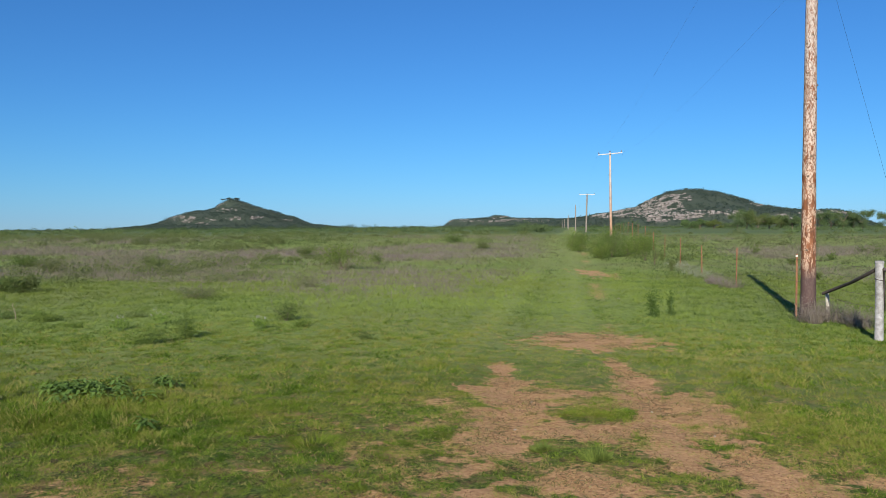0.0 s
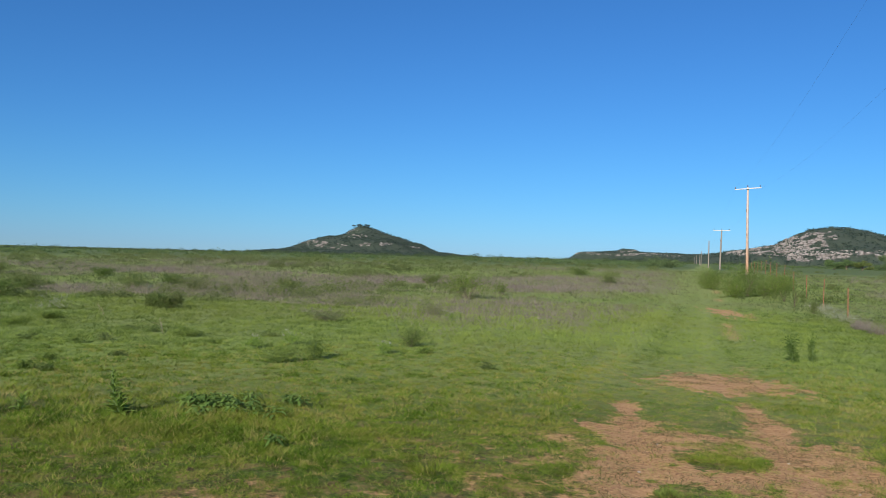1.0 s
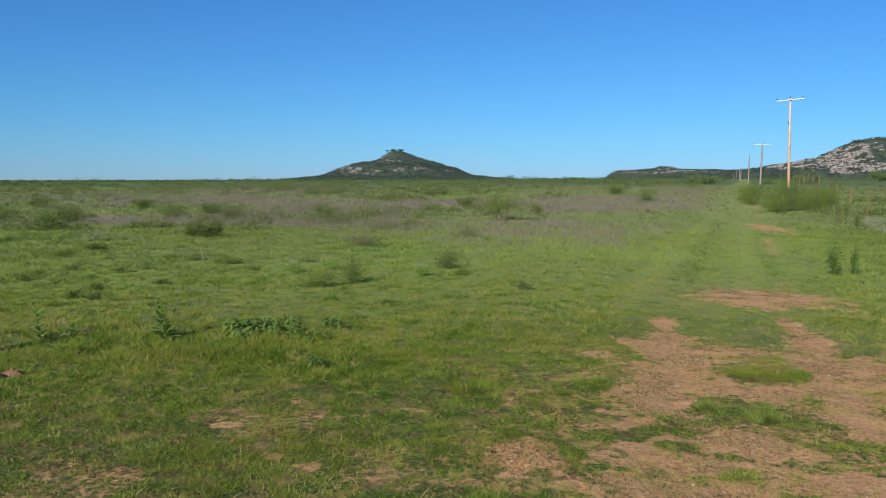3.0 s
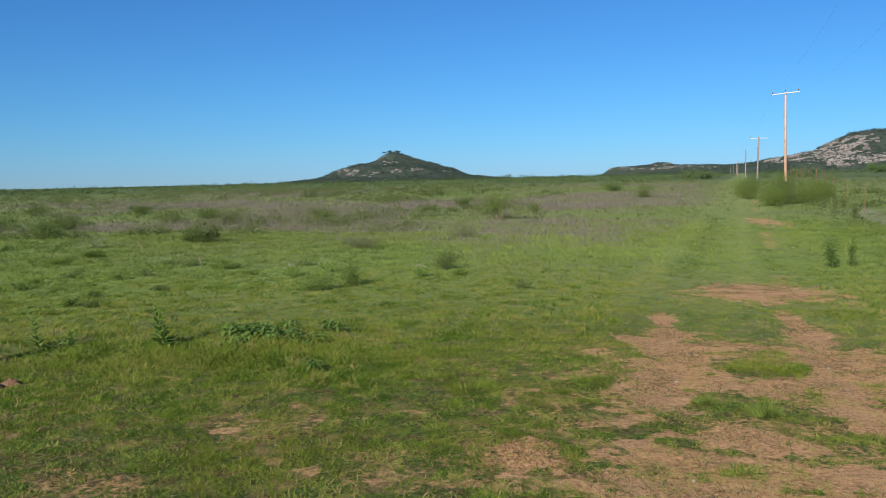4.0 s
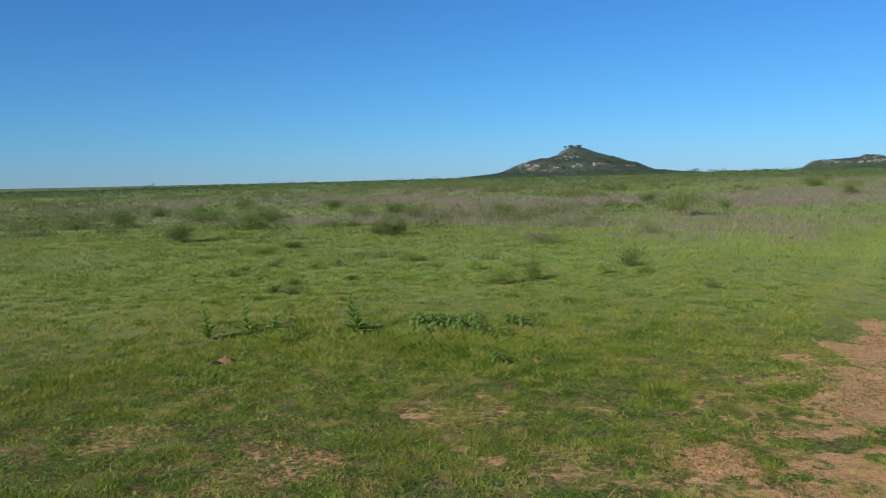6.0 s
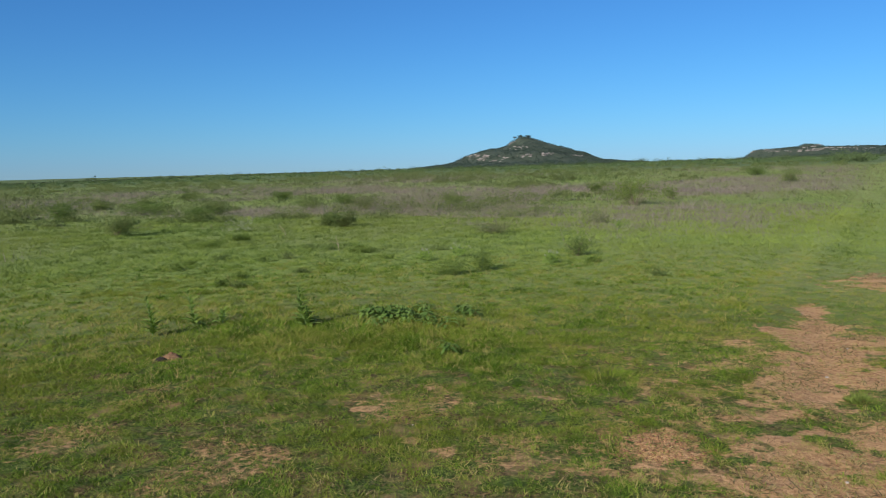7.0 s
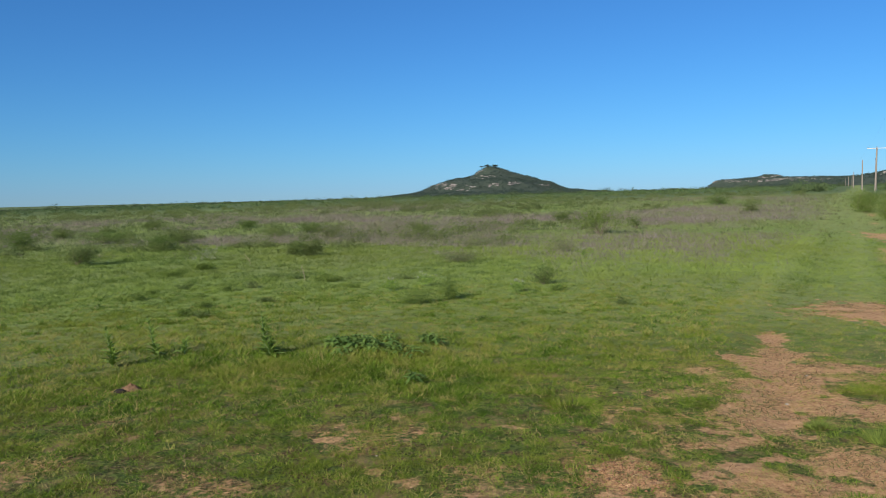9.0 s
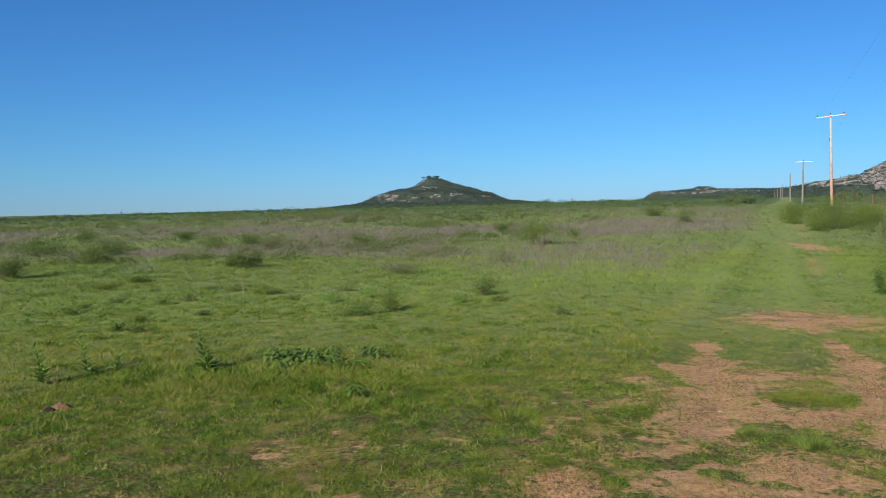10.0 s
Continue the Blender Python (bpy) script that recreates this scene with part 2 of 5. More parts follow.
def slope_material():
    """Scrubby hillside, with bare pale rock and pinkish earth where the scrub gives out."""
    m, nodes, links, p = material("hill_slope", 0.9, 0, 0.2)
    where = nodes.new("ShaderNodeNewGeometry").outputs["Position"]
    f = noise_node(nodes, links, 0.45, 6, 0.65, where)
    scrub = ramp(nodes, links, f, [(0.3, (0.03, 0.045, 0.032)), (0.7, (0.062, 0.078, 0.054))])
    rock = ramp(nodes, links, noise_node(nodes, links, 0.3, 6, 0.75, where), [(0.36, (0.06, 0.06, 0.05)), (0.5, (0.15, 0.13, 0.115)), (0.64, (0.30, 0.265, 0.24))])
    edge = nodes.new("ShaderNodeMath")
    edge.operation = "MULTIPLY_ADD"
    links.new(attribute(nodes, "rocky"), edge.inputs[0])
    edge.inputs[1].default_value = 0.6
    links.new(f, edge.inputs[2])
    fac = ramp(nodes, links, edge.outputs[0], [(0.78, (0, 0, 0)), (0.92, (1, 1, 1))])
    links.new(blend(nodes, links, fac, scrub, rock), p.inputs["Base Color"])
    bump(nodes, links, p, f, 0.6, 0.5)
    return m


def rock_material(name, c1, c2):
    m, nodes, links, p = material(name, 0.9, 0, 0.2)
    where = nodes.new("ShaderNodeNewGeometry").outputs["Position"]
    f = noise_node(nodes, links, 0.45, 6, 0.65, where)
    links.new(ramp(nodes, links, f, [(0.3, c1), (0.7, c2)]), p.inputs["Base Color"])
    bump(nodes, links, p, f, 0.6, 0.5)
    return m


GROUND = ground_material()
POLE = pole_material()
ARM = plain("weathered_arm", (0.36, 0.355, 0.35), (0.54, 0.53, 0.52), 12, 0.75, 0, (0.3, 4, 4))
TANPOLE = tan_pole_material()
GREYPOLE = plain("grey_pole", (0.15, 0.13, 0.11), (0.26, 0.225, 0.19), 10, 0.85, 0, (3, 3, 0.2))
GLASSY = plain("insulator_brown", (0.10, 0.05, 0.035), (0.16, 0.08, 0.05), 20, 0.25)
STEEL = plain("galvanised_pipe", (0.17, 0.16, 0.15), (0.35, 0.345, 0.34), 18, 0.75, 0.05, None, 0.2, 0.004)
DARKPIPE = plain("dark_pipe", (0.035, 0.03, 0.028), (0.085, 0.07, 0.06), 18, 0.6, 0.3)
RUST = plain("rusty_post", (0.16, 0.075, 0.042), (0.31, 0.145, 0.08), 16, 0.85, 0.1, (2, 2, 0.6))
WHITE = plain("white_tip", (0.62, 0.60, 0.56), (0.80, 0.78, 0.74), 30, 0.6)
OLDWOOD = plain("old_wood", (0.34, 0.29, 0.23), (0.55, 0.50, 0.42), 16, 0.9, 0, (3, 3, 0.3))
STRAW = plain("dry_straw", (0.20, 0.17, 0.11), (0.34, 0.29, 0.20), 30, 0.9)
WIRE = plain("rusty_wire", (0.07, 0.05, 0.04), (0.15, 0.11, 0.09), 40, 0.7, 0.4)
CABLE = plain("cable", (0.10, 0.10, 0.11), (0.18, 0.18, 0.19), 40, 0.5, 0.6)
STEM = plain("stem_bark", (0.09, 0.065, 0.045), (0.18, 0.14, 0.10), 24, 0.9)
GREENSTEM = plain("green_stem", (0.08, 0.13, 0.04), (0.13, 0.19, 0.06), 24, 0.6)
SLOPE = slope_material()
LEDGE = rock_material("pink_rock", (0.16, 0.143, 0.13), (0.36, 0.325, 0.295))
CLOD = plain("red_clod", (0.10, 0.054, 0.027), (0.29, 0.155, 0.078), 30, 0.95)
EARTH = plain("dug_earth", (0.085, 0.05, 0.028), (0.24, 0.135, 0.072), 45, 0.95, 0, None, 0.8, 0.02)
HOLESHADE = plain("burrow_shade", (0.012, 0.009, 0.006), (0.03, 0.02, 0.012), 40, 0.95)
STONE = plain("pale_stone", (0.26, 0.21, 0.17), (0.42, 0.36, 0.30), 40, 0.85)


# ---- arithmetic of the land ----
def smooth(lo, hi, x):
    t = np.clip((x - lo) / (hi - lo), 0, 1)
    return t * t * (3 - 2 * t)


def lattice(ix, iy, seed):
    n = (ix * 374761393 + iy * 668265263 + seed * 974634777) & 0xFFFFFFFF
    n = ((n ^ (n >> 13)) * 1274126177) & 0xFFFFFFFF
    return ((n ^ (n >> 16)) & 0xFFFF) / 65535.0


def value_noise(x, y, seed):
    fx, fy = np.floor(x), np.floor(y)
    ix, iy = fx.astype(np.int64), fy.astype(np.int64)
    u, v = x - fx, y - fy
    u, v = u * u * (3 - 2 * u), v * v * (3 - 2 * v)
    low = lattice(ix, iy, seed) * (1 - u) + lattice(ix + 1, iy, seed) * u
    high = lattice(ix, iy + 1, seed) * (1 - u) + lattice(ix + 1, iy + 1, seed) * u
    return low * (1 - v) + high * v


def fbm(x, y, size, octaves=4, seed=1):
    """Smooth noise of about 0 to 1, its largest features size metres across."""
    x, y = np.asarray(x, float) / size, np.asarray(y, float) / size
    total, weight, gain = 0.0, 0.0, 1.0
    for k in range(octaves):
        total = total + gain * value_noise(x + 17.3 * k, y - 9.1 * k, seed + k)
        weight += gain
        x, y, gain = x * 2.03, y * 2.03, gain * 0.5
    return total / weight


def left_rut(y):
    return 0.62 + 0.162 * (y - 9.0) * smooth(8, 14, y) + 0.1 * smooth(8, 14, y)


def right_rut(y):
    return left_rut(y) + 1.42


def land(x, y):
    """Height of the ground."""
    x, y = np.asarray(x, float), np.asarray(y, float)
    r, az = np.hypot(x, y), np.degrees(np.arctan2(x, y))
    ahead = smooth(-0.1, 0.4, np.cos(np.radians(az)))
    slope = np.interp(az, [-60, -50, -40, -30, -10, 5, 30], [-0.006, -0.0055, -0.003, -0.0005, 0.003, 0.005, 0.005]) * ahead
    z = np.interp(az, [-52, -25, 0], [0.35, 0.95, 1.2]) * smooth(30, 75, r) + slope * np.clip(r - 90, 0, 900)
    z = z + 0.05 * (fbm(x, y, 3.0, 3, 5) - 0.5) * smooth(2, 6, r) + 0.5 * (fbm(x, y, 60, 2, 8) - 0.5) * smooth(60, 160, r)
    z = z + 0.03 * (fbm(x, y, 0.22, 3, 71) - 0.5) * (1 - smooth(12, 25, r))
    for rut in (left_rut(y), right_rut(y)):
        z = z - 0.03 * np.exp(-((x - rut) / 0.22) ** 2) * smooth(3, 6, y) * (1 - smooth(60, 90, y))
    return z


def ellipse(x, y, cx, cy, rx, ry, turn=0.0):
    c, s = math.cos(turn), math.sin(turn)
    u, v = (x - cx) * c + (y - cy) * s, (y - cy) * c - (x - cx) * s
    return np.hypot(u / rx, v / ry)


# open soil: middle, half sizes, how open; first the two wheel tracks, then the crumbly ground in front of them
RUTS = [(2.22, 11.85, 0.66, 0.75, 0.9), (1.8, 11.6, 0.25, 0.42, 0.85), (0.7, 9.4, 0.1, 0.5, 0.75), (0.7, 8.5, 0.19, 0.45, 0.95), (0.71, 7.7, 0.37, 0.55, 1), (0.62, 7.0, 0.35, 0.5, 1),
        (0.46, 6.4, 0.27, 0.48, 1), (0.28, 6.0, 0.13, 0.45, 0.8), (0.9, 6.55, 0.32, 0.24, 1), (1.3, 6.42, 0.32, 0.2, 1), (1.39, 7.92, 0.22, 0.13, 0.6), (2.13, 9.4, 0.09, 0.6, 0.8),
        (2.08, 8.4, 0.18, 0.55, 0.95), (1.98, 7.55, 0.25, 0.5, 1), (2.37, 7.3, 0.27, 0.6, 0.9), (1.9, 6.65, 0.45, 0.42, 1), (1.76, 6.05, 0.2, 0.37, 0.95), (5.75, 30.4, 0.45, 2.3, 0.8)]
CRUMBS = [(1.69, 5.6, 0.15, 0.28, 0.8), (2.1, 5.68, 0.17, 0.25, 0.85), (2.22, 5.33, 0.17, 0.22, 0.9), (2.2, 4.98, 0.2, 0.16, 0.9), (0.83, 5.14, 0.3, 0.15, 0.85), (0.3, 5.5, 0.16, 0.12, 0.55),
          (-0.02, 7.6, 0.14, 0.15, 0.42), (-0.46, 4.66, 0.24, 0.18, 0.5), (0.27, 4.78, 0.22, 0.16, 1), (0.64, 4.72, 0.22, 0.14, 0.9), (1.05, 4.95, 0.2, 0.1, 0.9), (-0.09, 6.7, 0.15, 0.12, 0.42)]
CRUMBS += [(0.22, 5.72, 0.14, 0.15, 0.55), (0.1, 5.3, 0.16, 0.07, 0.55), (-2.45, 4.84, 0.10, 0.06, 0.44), (-1.9, 4.3, 0.05, 0.05, 0.4), (-1.61, 4.2, 0.06, 0.05, 0.44), (-1.32, 5.4, 0.1, 0.05, 0.42),
           (-3.55, 6.1, 0.09, 0.05, 0.42), (0.55, 4.2, 0.6, 0.2, 0.85), (1.4, 4.5, 0.5, 0.2, 0.8), (1.75, 4.2, 0.5, 0.3, 0.7), (2.9, 5.1, 0.22, 0.12, 0.6), (-0.75, 4.15, 0.15, 0.07, 0.4), (-4.8, 5.62, 0.08, 0.07, 0.6)]
GREEN = [(1.38, 7.1, 0.38, 0.3), (1.14, 5.8, 0.17, 0.26), (1.42, 9.6, 0.5, 1.4), (0.84, 5.85, 0.2, 0.2), (1.3, 5.5, 0.22, 0.18), (2.08, 6.05, 0.15, 0.2), (0.5, 5.05, 0.16, 0.1),
         (1.6, 5.2, 0.3, 0.1), (-0.65, 3.93, 0.13, 0.08), (-0.28, 4.1, 0.16, 0.1), (1.44, 8.2, 0.25, 0.16)]


def bare(x, y):
    """0 where grass covers the ground, 1 where the red soil lies open."""
    x, y = np.asarray(x, float), np.asarray(y, float)
    crumble = 1.4 * (fbm(x, y, 0.4, 4, 21) - 0.5) + 2.4 * (fbm(x, y, 0.11, 3, 31) - 0.5)
    b = np.zeros(np.broadcast(x, y).shape)
    island = 0.0
    for p in GREEN:
        island = island + 1.6 * (1 - smooth(0.65, 1.25, ellipse(x, y, *p) + 0.5 * crumble))
    for *p, power in RUTS + CRUMBS:
        out = ellipse(x, y, *p)
        b = np.maximum(b, power * smooth(-0.75, 0.7, 1.15 - out + crumble - island) * (1 - smooth(1.9, 2.6, out)))
    # thin, grazed-down ground round the open soil and near the camera
    round_it = 0.28 * (1 - smooth(0.75, 1.25, np.minimum(ellipse(x, y, 1.2, 5.9, 1.9, 2.4), ellipse(x, y, 1.1, 4.3, 1.6, 0.9)) + 0.6 * crumble))
    thin = 0.27 * smooth(0.5, 0.7, fbm(x, y, 0.7, 4, 41)) * (1 - smooth(5.5, 8.5, np.hypot(x, y)))
    thin = np.maximum(thin, round_it * smooth(0.38, 0.62, fbm(x, y, 0.3, 3, 45)))
    wheel = 0.35 * np.exp(-((x - right_rut(y)) / 0.25) ** 2) * smooth(0.4, 0.6, fbm(x, y, 3, 3, 43)) * smooth(9, 14, y) * (1 - smooth(50, 70, y))
    return np.clip(np.maximum(np.maximum(b, thin), wheel), 0, 1)


def worn(x, y):
    """Trampled ground: little grass, dark litter."""
    r = np.hypot(x, y)
    spot = 1 - smooth(0.6, 1.4, np.minimum(ellipse(x, y, -4.1, 3.35, 0.9, 0.3), ellipse(x, y, -1.8, 3.5, 1.0, 0.25)))
    return np.clip(0.7 * spot + 0.55 * smooth(0.54, 0.68, fbm(x, y, 0.8, 4, 47)) * (1 - smooth(5, 8, r)), 0, 1) * (0.5 + fbm(x, y, 0.15, 3, 49))


def track(x, y):
    """1 on the mown farm track."""
    mid = 0.5 * (left_rut(y) + right_rut(y))
    return (1 - smooth(1.0, 1.5, np.abs(x - mid) + 0.5 * (fbm(x, y, 1.5, 3, 55) - 0.5))) * smooth(5, 9, y)


def dry_zone(x, y):
    """1 in the belt of tall purplish dry grass."""
    x, y = np.asarray(x, float), np.asarray(y, float)
    r = np.hypot(x, y) + 7 * (fbm(x, y, 9, 3, 61) - 0.5)
    belt = smooth(15, 27, r) * (1 - smooth(42, 75, r))
    side = 1 - smooth(-1.0, 2.0, x - (left_rut(y) - 2.2))
    other = smooth(0, 3, x - (6.5 + 0.19 * y)) * smooth(24, 38, r)
    lean_in = 0.07 * smooth(-14, -2, np.degrees(np.arctan2(x, y)))
    spots = smooth(0.43, 0.57, fbm(x * 0.6, y, 7.5, 4, 63) + lean_in) * (0.35 + 0.65 * smooth(0.4, 0.6, fbm(x, y, 1.2, 3, 66)))
    weaker = 1 - 0.35 * smooth(26, 40, -np.degrees(np.arctan2(x, y)))
    return belt * np.clip(side + 0.85 * other, 0, 1) * spots * weaker


# ---- mesh helpers ----
def mesh_of(name, verts, faces, mat, tint=None, shade=False):
    """A mesh from arrays of vertices and of triangles or quads, with an optional tint for each vertex."""
    verts, faces = np.asarray(verts, np.float32).reshape(-1, 3), np.asarray(faces, np.int32)
    k = faces.shape[1]
    me = bpy.data.meshes.new(name)
    me.vertices.add(len(verts))
    me.vertices.foreach_set("co", verts.ravel())
    me.loops.add(faces.size)
    me.loops.foreach_set("vertex_index", faces.ravel())
    me.polygons.add(len(faces))
    me.polygons.foreach_set("loop_start", np.arange(0, faces.size, k, dtype=np.int32))
    me.polygons.foreach_set("loop_total", np.full(len(faces), k, np.int32))
    if shade:
        me.polygons.foreach_set("use_smooth", np.ones(len(faces), bool))
    if tint is not None:
        me.attributes.new("tint", "FLOAT", "POINT").data.foreach_set("value", np.asarray(tint, np.float32))
    me.update(calc_edges=True)
    me.materials.append(mat)
    return me


def part(name, me, parent, label=""):
    ob = new(name, me)
    ob.parent = parent
    return tagged(ob, label)


def thing(name, x, y, label, category, group="", z=None, turn=0.0):
    ob = new(name)
    ob.empty_display_size = 0.2
    ob.matrix_basis = pose(x, y, float(land(x, y)) if z is None else z, 0, 0, turn)
    return tagged(ob, label, category, group)


def tube(points, radii, sides=8):
    """Vertices and quads of a closed tube along points."""
    pts = [Vector(p) for p in points]
    verts, faces = [], []
    for i, p in enumerate(pts):
        d = (pts[min(i + 1, len(pts) - 1)] - pts[max(i - 1, 0)]).normalized()
        u = d.cross(Vector((0.31, 0.95, 0.05)) if abs(d.y) < 0.9 else Vector((1, 0, 0))).normalized()
        w = d.cross(u)
        for s in range(sides):
            q = 2 * math.pi * s / sides
            verts.append(p + radii[i] * (math.cos(q) * u + math.sin(q) * w))
    for i in range(len(pts) - 1):
        for s in range(sides):
            n = (s + 1) % sides
            faces.append((i * sides + s, i * sides + n, (i + 1) * sides + n, (i + 1) * sides + s))
    for i, r in ((0, 0), (len(pts) - 1, 1)):
        c = len(verts)
        verts.append(pts[i])
        for s in range(sides):
            ring = i * sides
            faces.append((c, c, ring + s, ring + (s + 1) % sides))
    return verts, faces


def tube_mesh(name, points, radii, mat, sides=8, smooth_shade=True):
    verts, faces = tube(points, radii, sides)
    me = bpy.data.meshes.new(name)
    me.from_pydata([tuple(v) for v in verts], [], [tuple(dict.fromkeys(f)) for f in faces])
    if smooth_shade:
        me.polygons.foreach_set("use_smooth", np.ones(len(me.polygons), bool))
    me.materials.append(mat)
    return me


def boxed(name, size, mat, bevel=0.01, at=(0, 0, 0)):
    bm = bmesh.new()
    bmesh.ops.create_cube(bm, size=1)
    bmesh.ops.scale(bm, vec=size, verts=bm.verts)
    bmesh.ops.bevel(bm, geom=bm.edges[:], offset=bevel, segments=2, affect="EDGES")
    bmesh.ops.translate(bm, vec=at, verts=bm.verts)
    me = bpy.data.meshes.new(name)
    bm.to_mesh(me)
    bm.free()
    me.materials.append(mat)
    return me


def leaf_cloud(rng, centres, count, spread, length, width, up=0.3):
    """Bent leaves round the centres: vertices, triangles and a tint for each vertex."""
    n = count
    c = centres[rng.integers(0, len(centres), n)]
    c = c + rng.normal(0, 1, (n, 3)) * spread
    d = rng.normal(0, 1, (n, 3))
    d[:, 2] = np.abs(d[:, 2]) * 0.8 + up
    d /= np.linalg.norm(d, axis=1, keepdims=True)
    s = np.cross(d, rng.normal(0, 1, (n, 3)))
    s /= np.linalg.norm(s, axis=1, keepdims=True) + 1e-9
    f = np.cross(d, s)
    ln, wd = length * rng.uniform(0.6, 1.4, (n, 1)), width * rng.uniform(0.6, 1.4, (n, 1))
    verts = np.stack([c, c + d * ln * 0.5 + s * wd * 0.5 + f * ln * 0.08, c + d * ln, c + d * ln * 0.5 - s * wd * 0.5 + f * ln * 0.08], 1)
    base = np.arange(n)[:, None] * 4
    faces = np.concatenate([base + [0, 1, 2], base + [0, 2, 3]])
    return verts.reshape(-1, 3), faces, np.repeat(rng.random(n), 4)


def blades(rng, x, y, height, width, lean, tint, segments=2):
    """Grass blades rooted on the land, leaning and narrowing to a tip."""
    n = len(x)
    z = land(x, y) - 0.01
    q, tilt = rng.uniform(0, 2 * np.pi, n), rng.uniform(0, 2 * np.pi, n)
    side = np.stack([np.cos(q), np.sin(q), 0 * q], 1) * (width / 2)[:, None]
    over = np.stack([np.cos(tilt), np.sin(tilt), 0 * q], 1) * (height * lean)[:, None]
    root = np.stack([x, y, z], 1)
    up = np.stack([0 * q, 0 * q, height], 1)
    tip = root + up + over
    if segments == 1:
        verts = np.stack([root - side, root + side, tip], 1)
        faces = np.arange(n)[:, None] * 3 + np.array([0, 1, 2])
        return verts.reshape(-1, 3), faces, np.repeat(tint, 3)
    mid = root + up * 0.6 + over * 0.35
    verts = np.stack([root - side, root + side, mid - side * 0.75, mid + side * 0.75, tip], 1)
    base = np.arange(n)[:, None] * 5
    faces = np.concatenate([base + f for f in ([0, 1, 3], [0, 3, 2], [2, 3, 4])])
    return verts.reshape(-1, 3), faces, np.repeat(tint, 5)


def scatter(rng, n, r0, r1, az0=-57.0, az1=34.0):
    """Points spread evenly over a sector of the land."""
    r = np.sqrt(rng.uniform(r0 * r0, r1 * r1, n))
    q = np.radians(rng.uniform(az0, az1, n))
    return r * np.sin(q), r * np.cos(q)


# ---- the ground ----
def build_ground():
    az = np.radians(np.concatenate([np.arange(-60, 36, 0.25), np.arange(36, 300, 6.0)]))
    rad = np.concatenate([[0.4, 1.0, 1.6], np.geomspace(2.2, 13.9, 280), np.geomspace(14, 4600, 190)])
    A, R = np.meshgrid(az, rad)
    X, Y = R * np.sin(A), R * np.cos(A)
    Z = land(X, Y)
    nr, na = A.shape
    i, j = np.meshgrid(np.arange(nr - 1), np.arange(na), indexing="ij")
    k = (j + 1) % na
    faces = np.stack([i * na + j, i * na + k, (i + 1) * na + k, (i + 1) * na + j], -1).reshape(-1, 4)[:, ::-1]
    Z[0], X[0], Y[0] = float(land(-0.3, -0.4)), -0.3, -0.4
    verts = np.stack([X, Y, Z], -1).reshape(-1, 3)
    me = mesh_of("ground", verts, faces, GROUND, shade=True)
    b = bare(X, Y).ravel()
    d = dry_zone(X, Y).ravel()
    f = smooth(5.5, 13, R).ravel()
    w = ((0.2 * smooth(12, 20, R) + 0.2 * smooth(24, 48, R)) * track(X, Y) + 0.85 * np.maximum(np.exp(-((X - left_rut(Y) + 0.72) / 0.25) ** 2), 0.9 * np.exp(-((X - left_rut(Y) - 0.82) / 0.18) ** 2)) * smooth(10, 18, Y) * smooth(0.3, 0.65, fbm(X, Y, 1.0, 3, 57))).ravel()
    g = (0.95 * smooth(42, 140, R + 30 * (fbm(X, Y, 25, 3, 58) - 0.5)) * (1 - 0.7 * track(X, Y))).ravel()
    for name, values in (("bare", b), ("dry", d), ("far", f), ("mown", w), ("scrubland", g)):
        me.attributes.new(name, "FLOAT", "POINT").data.foreach_set("value", values.astype(np.float32))
    return tagged(new("ground", me), "flat grassy pasture with patches of bare red soil", "ground", kind="structure")


build_ground()


def grass_layer(name, label, mat, sets):
    vs, fs, ts, off = [], [], [], 0
    for v, f, t in sets:
        vs.append(v), fs.append(f + off), ts.append(t)
        off += len(v)
    ob = new(name, mesh_of(name, np.concatenate(vs), np.concatenate(fs), mat, np.concatenate(ts)))
    return tagged(ob, label, "grass", kind="stuff")


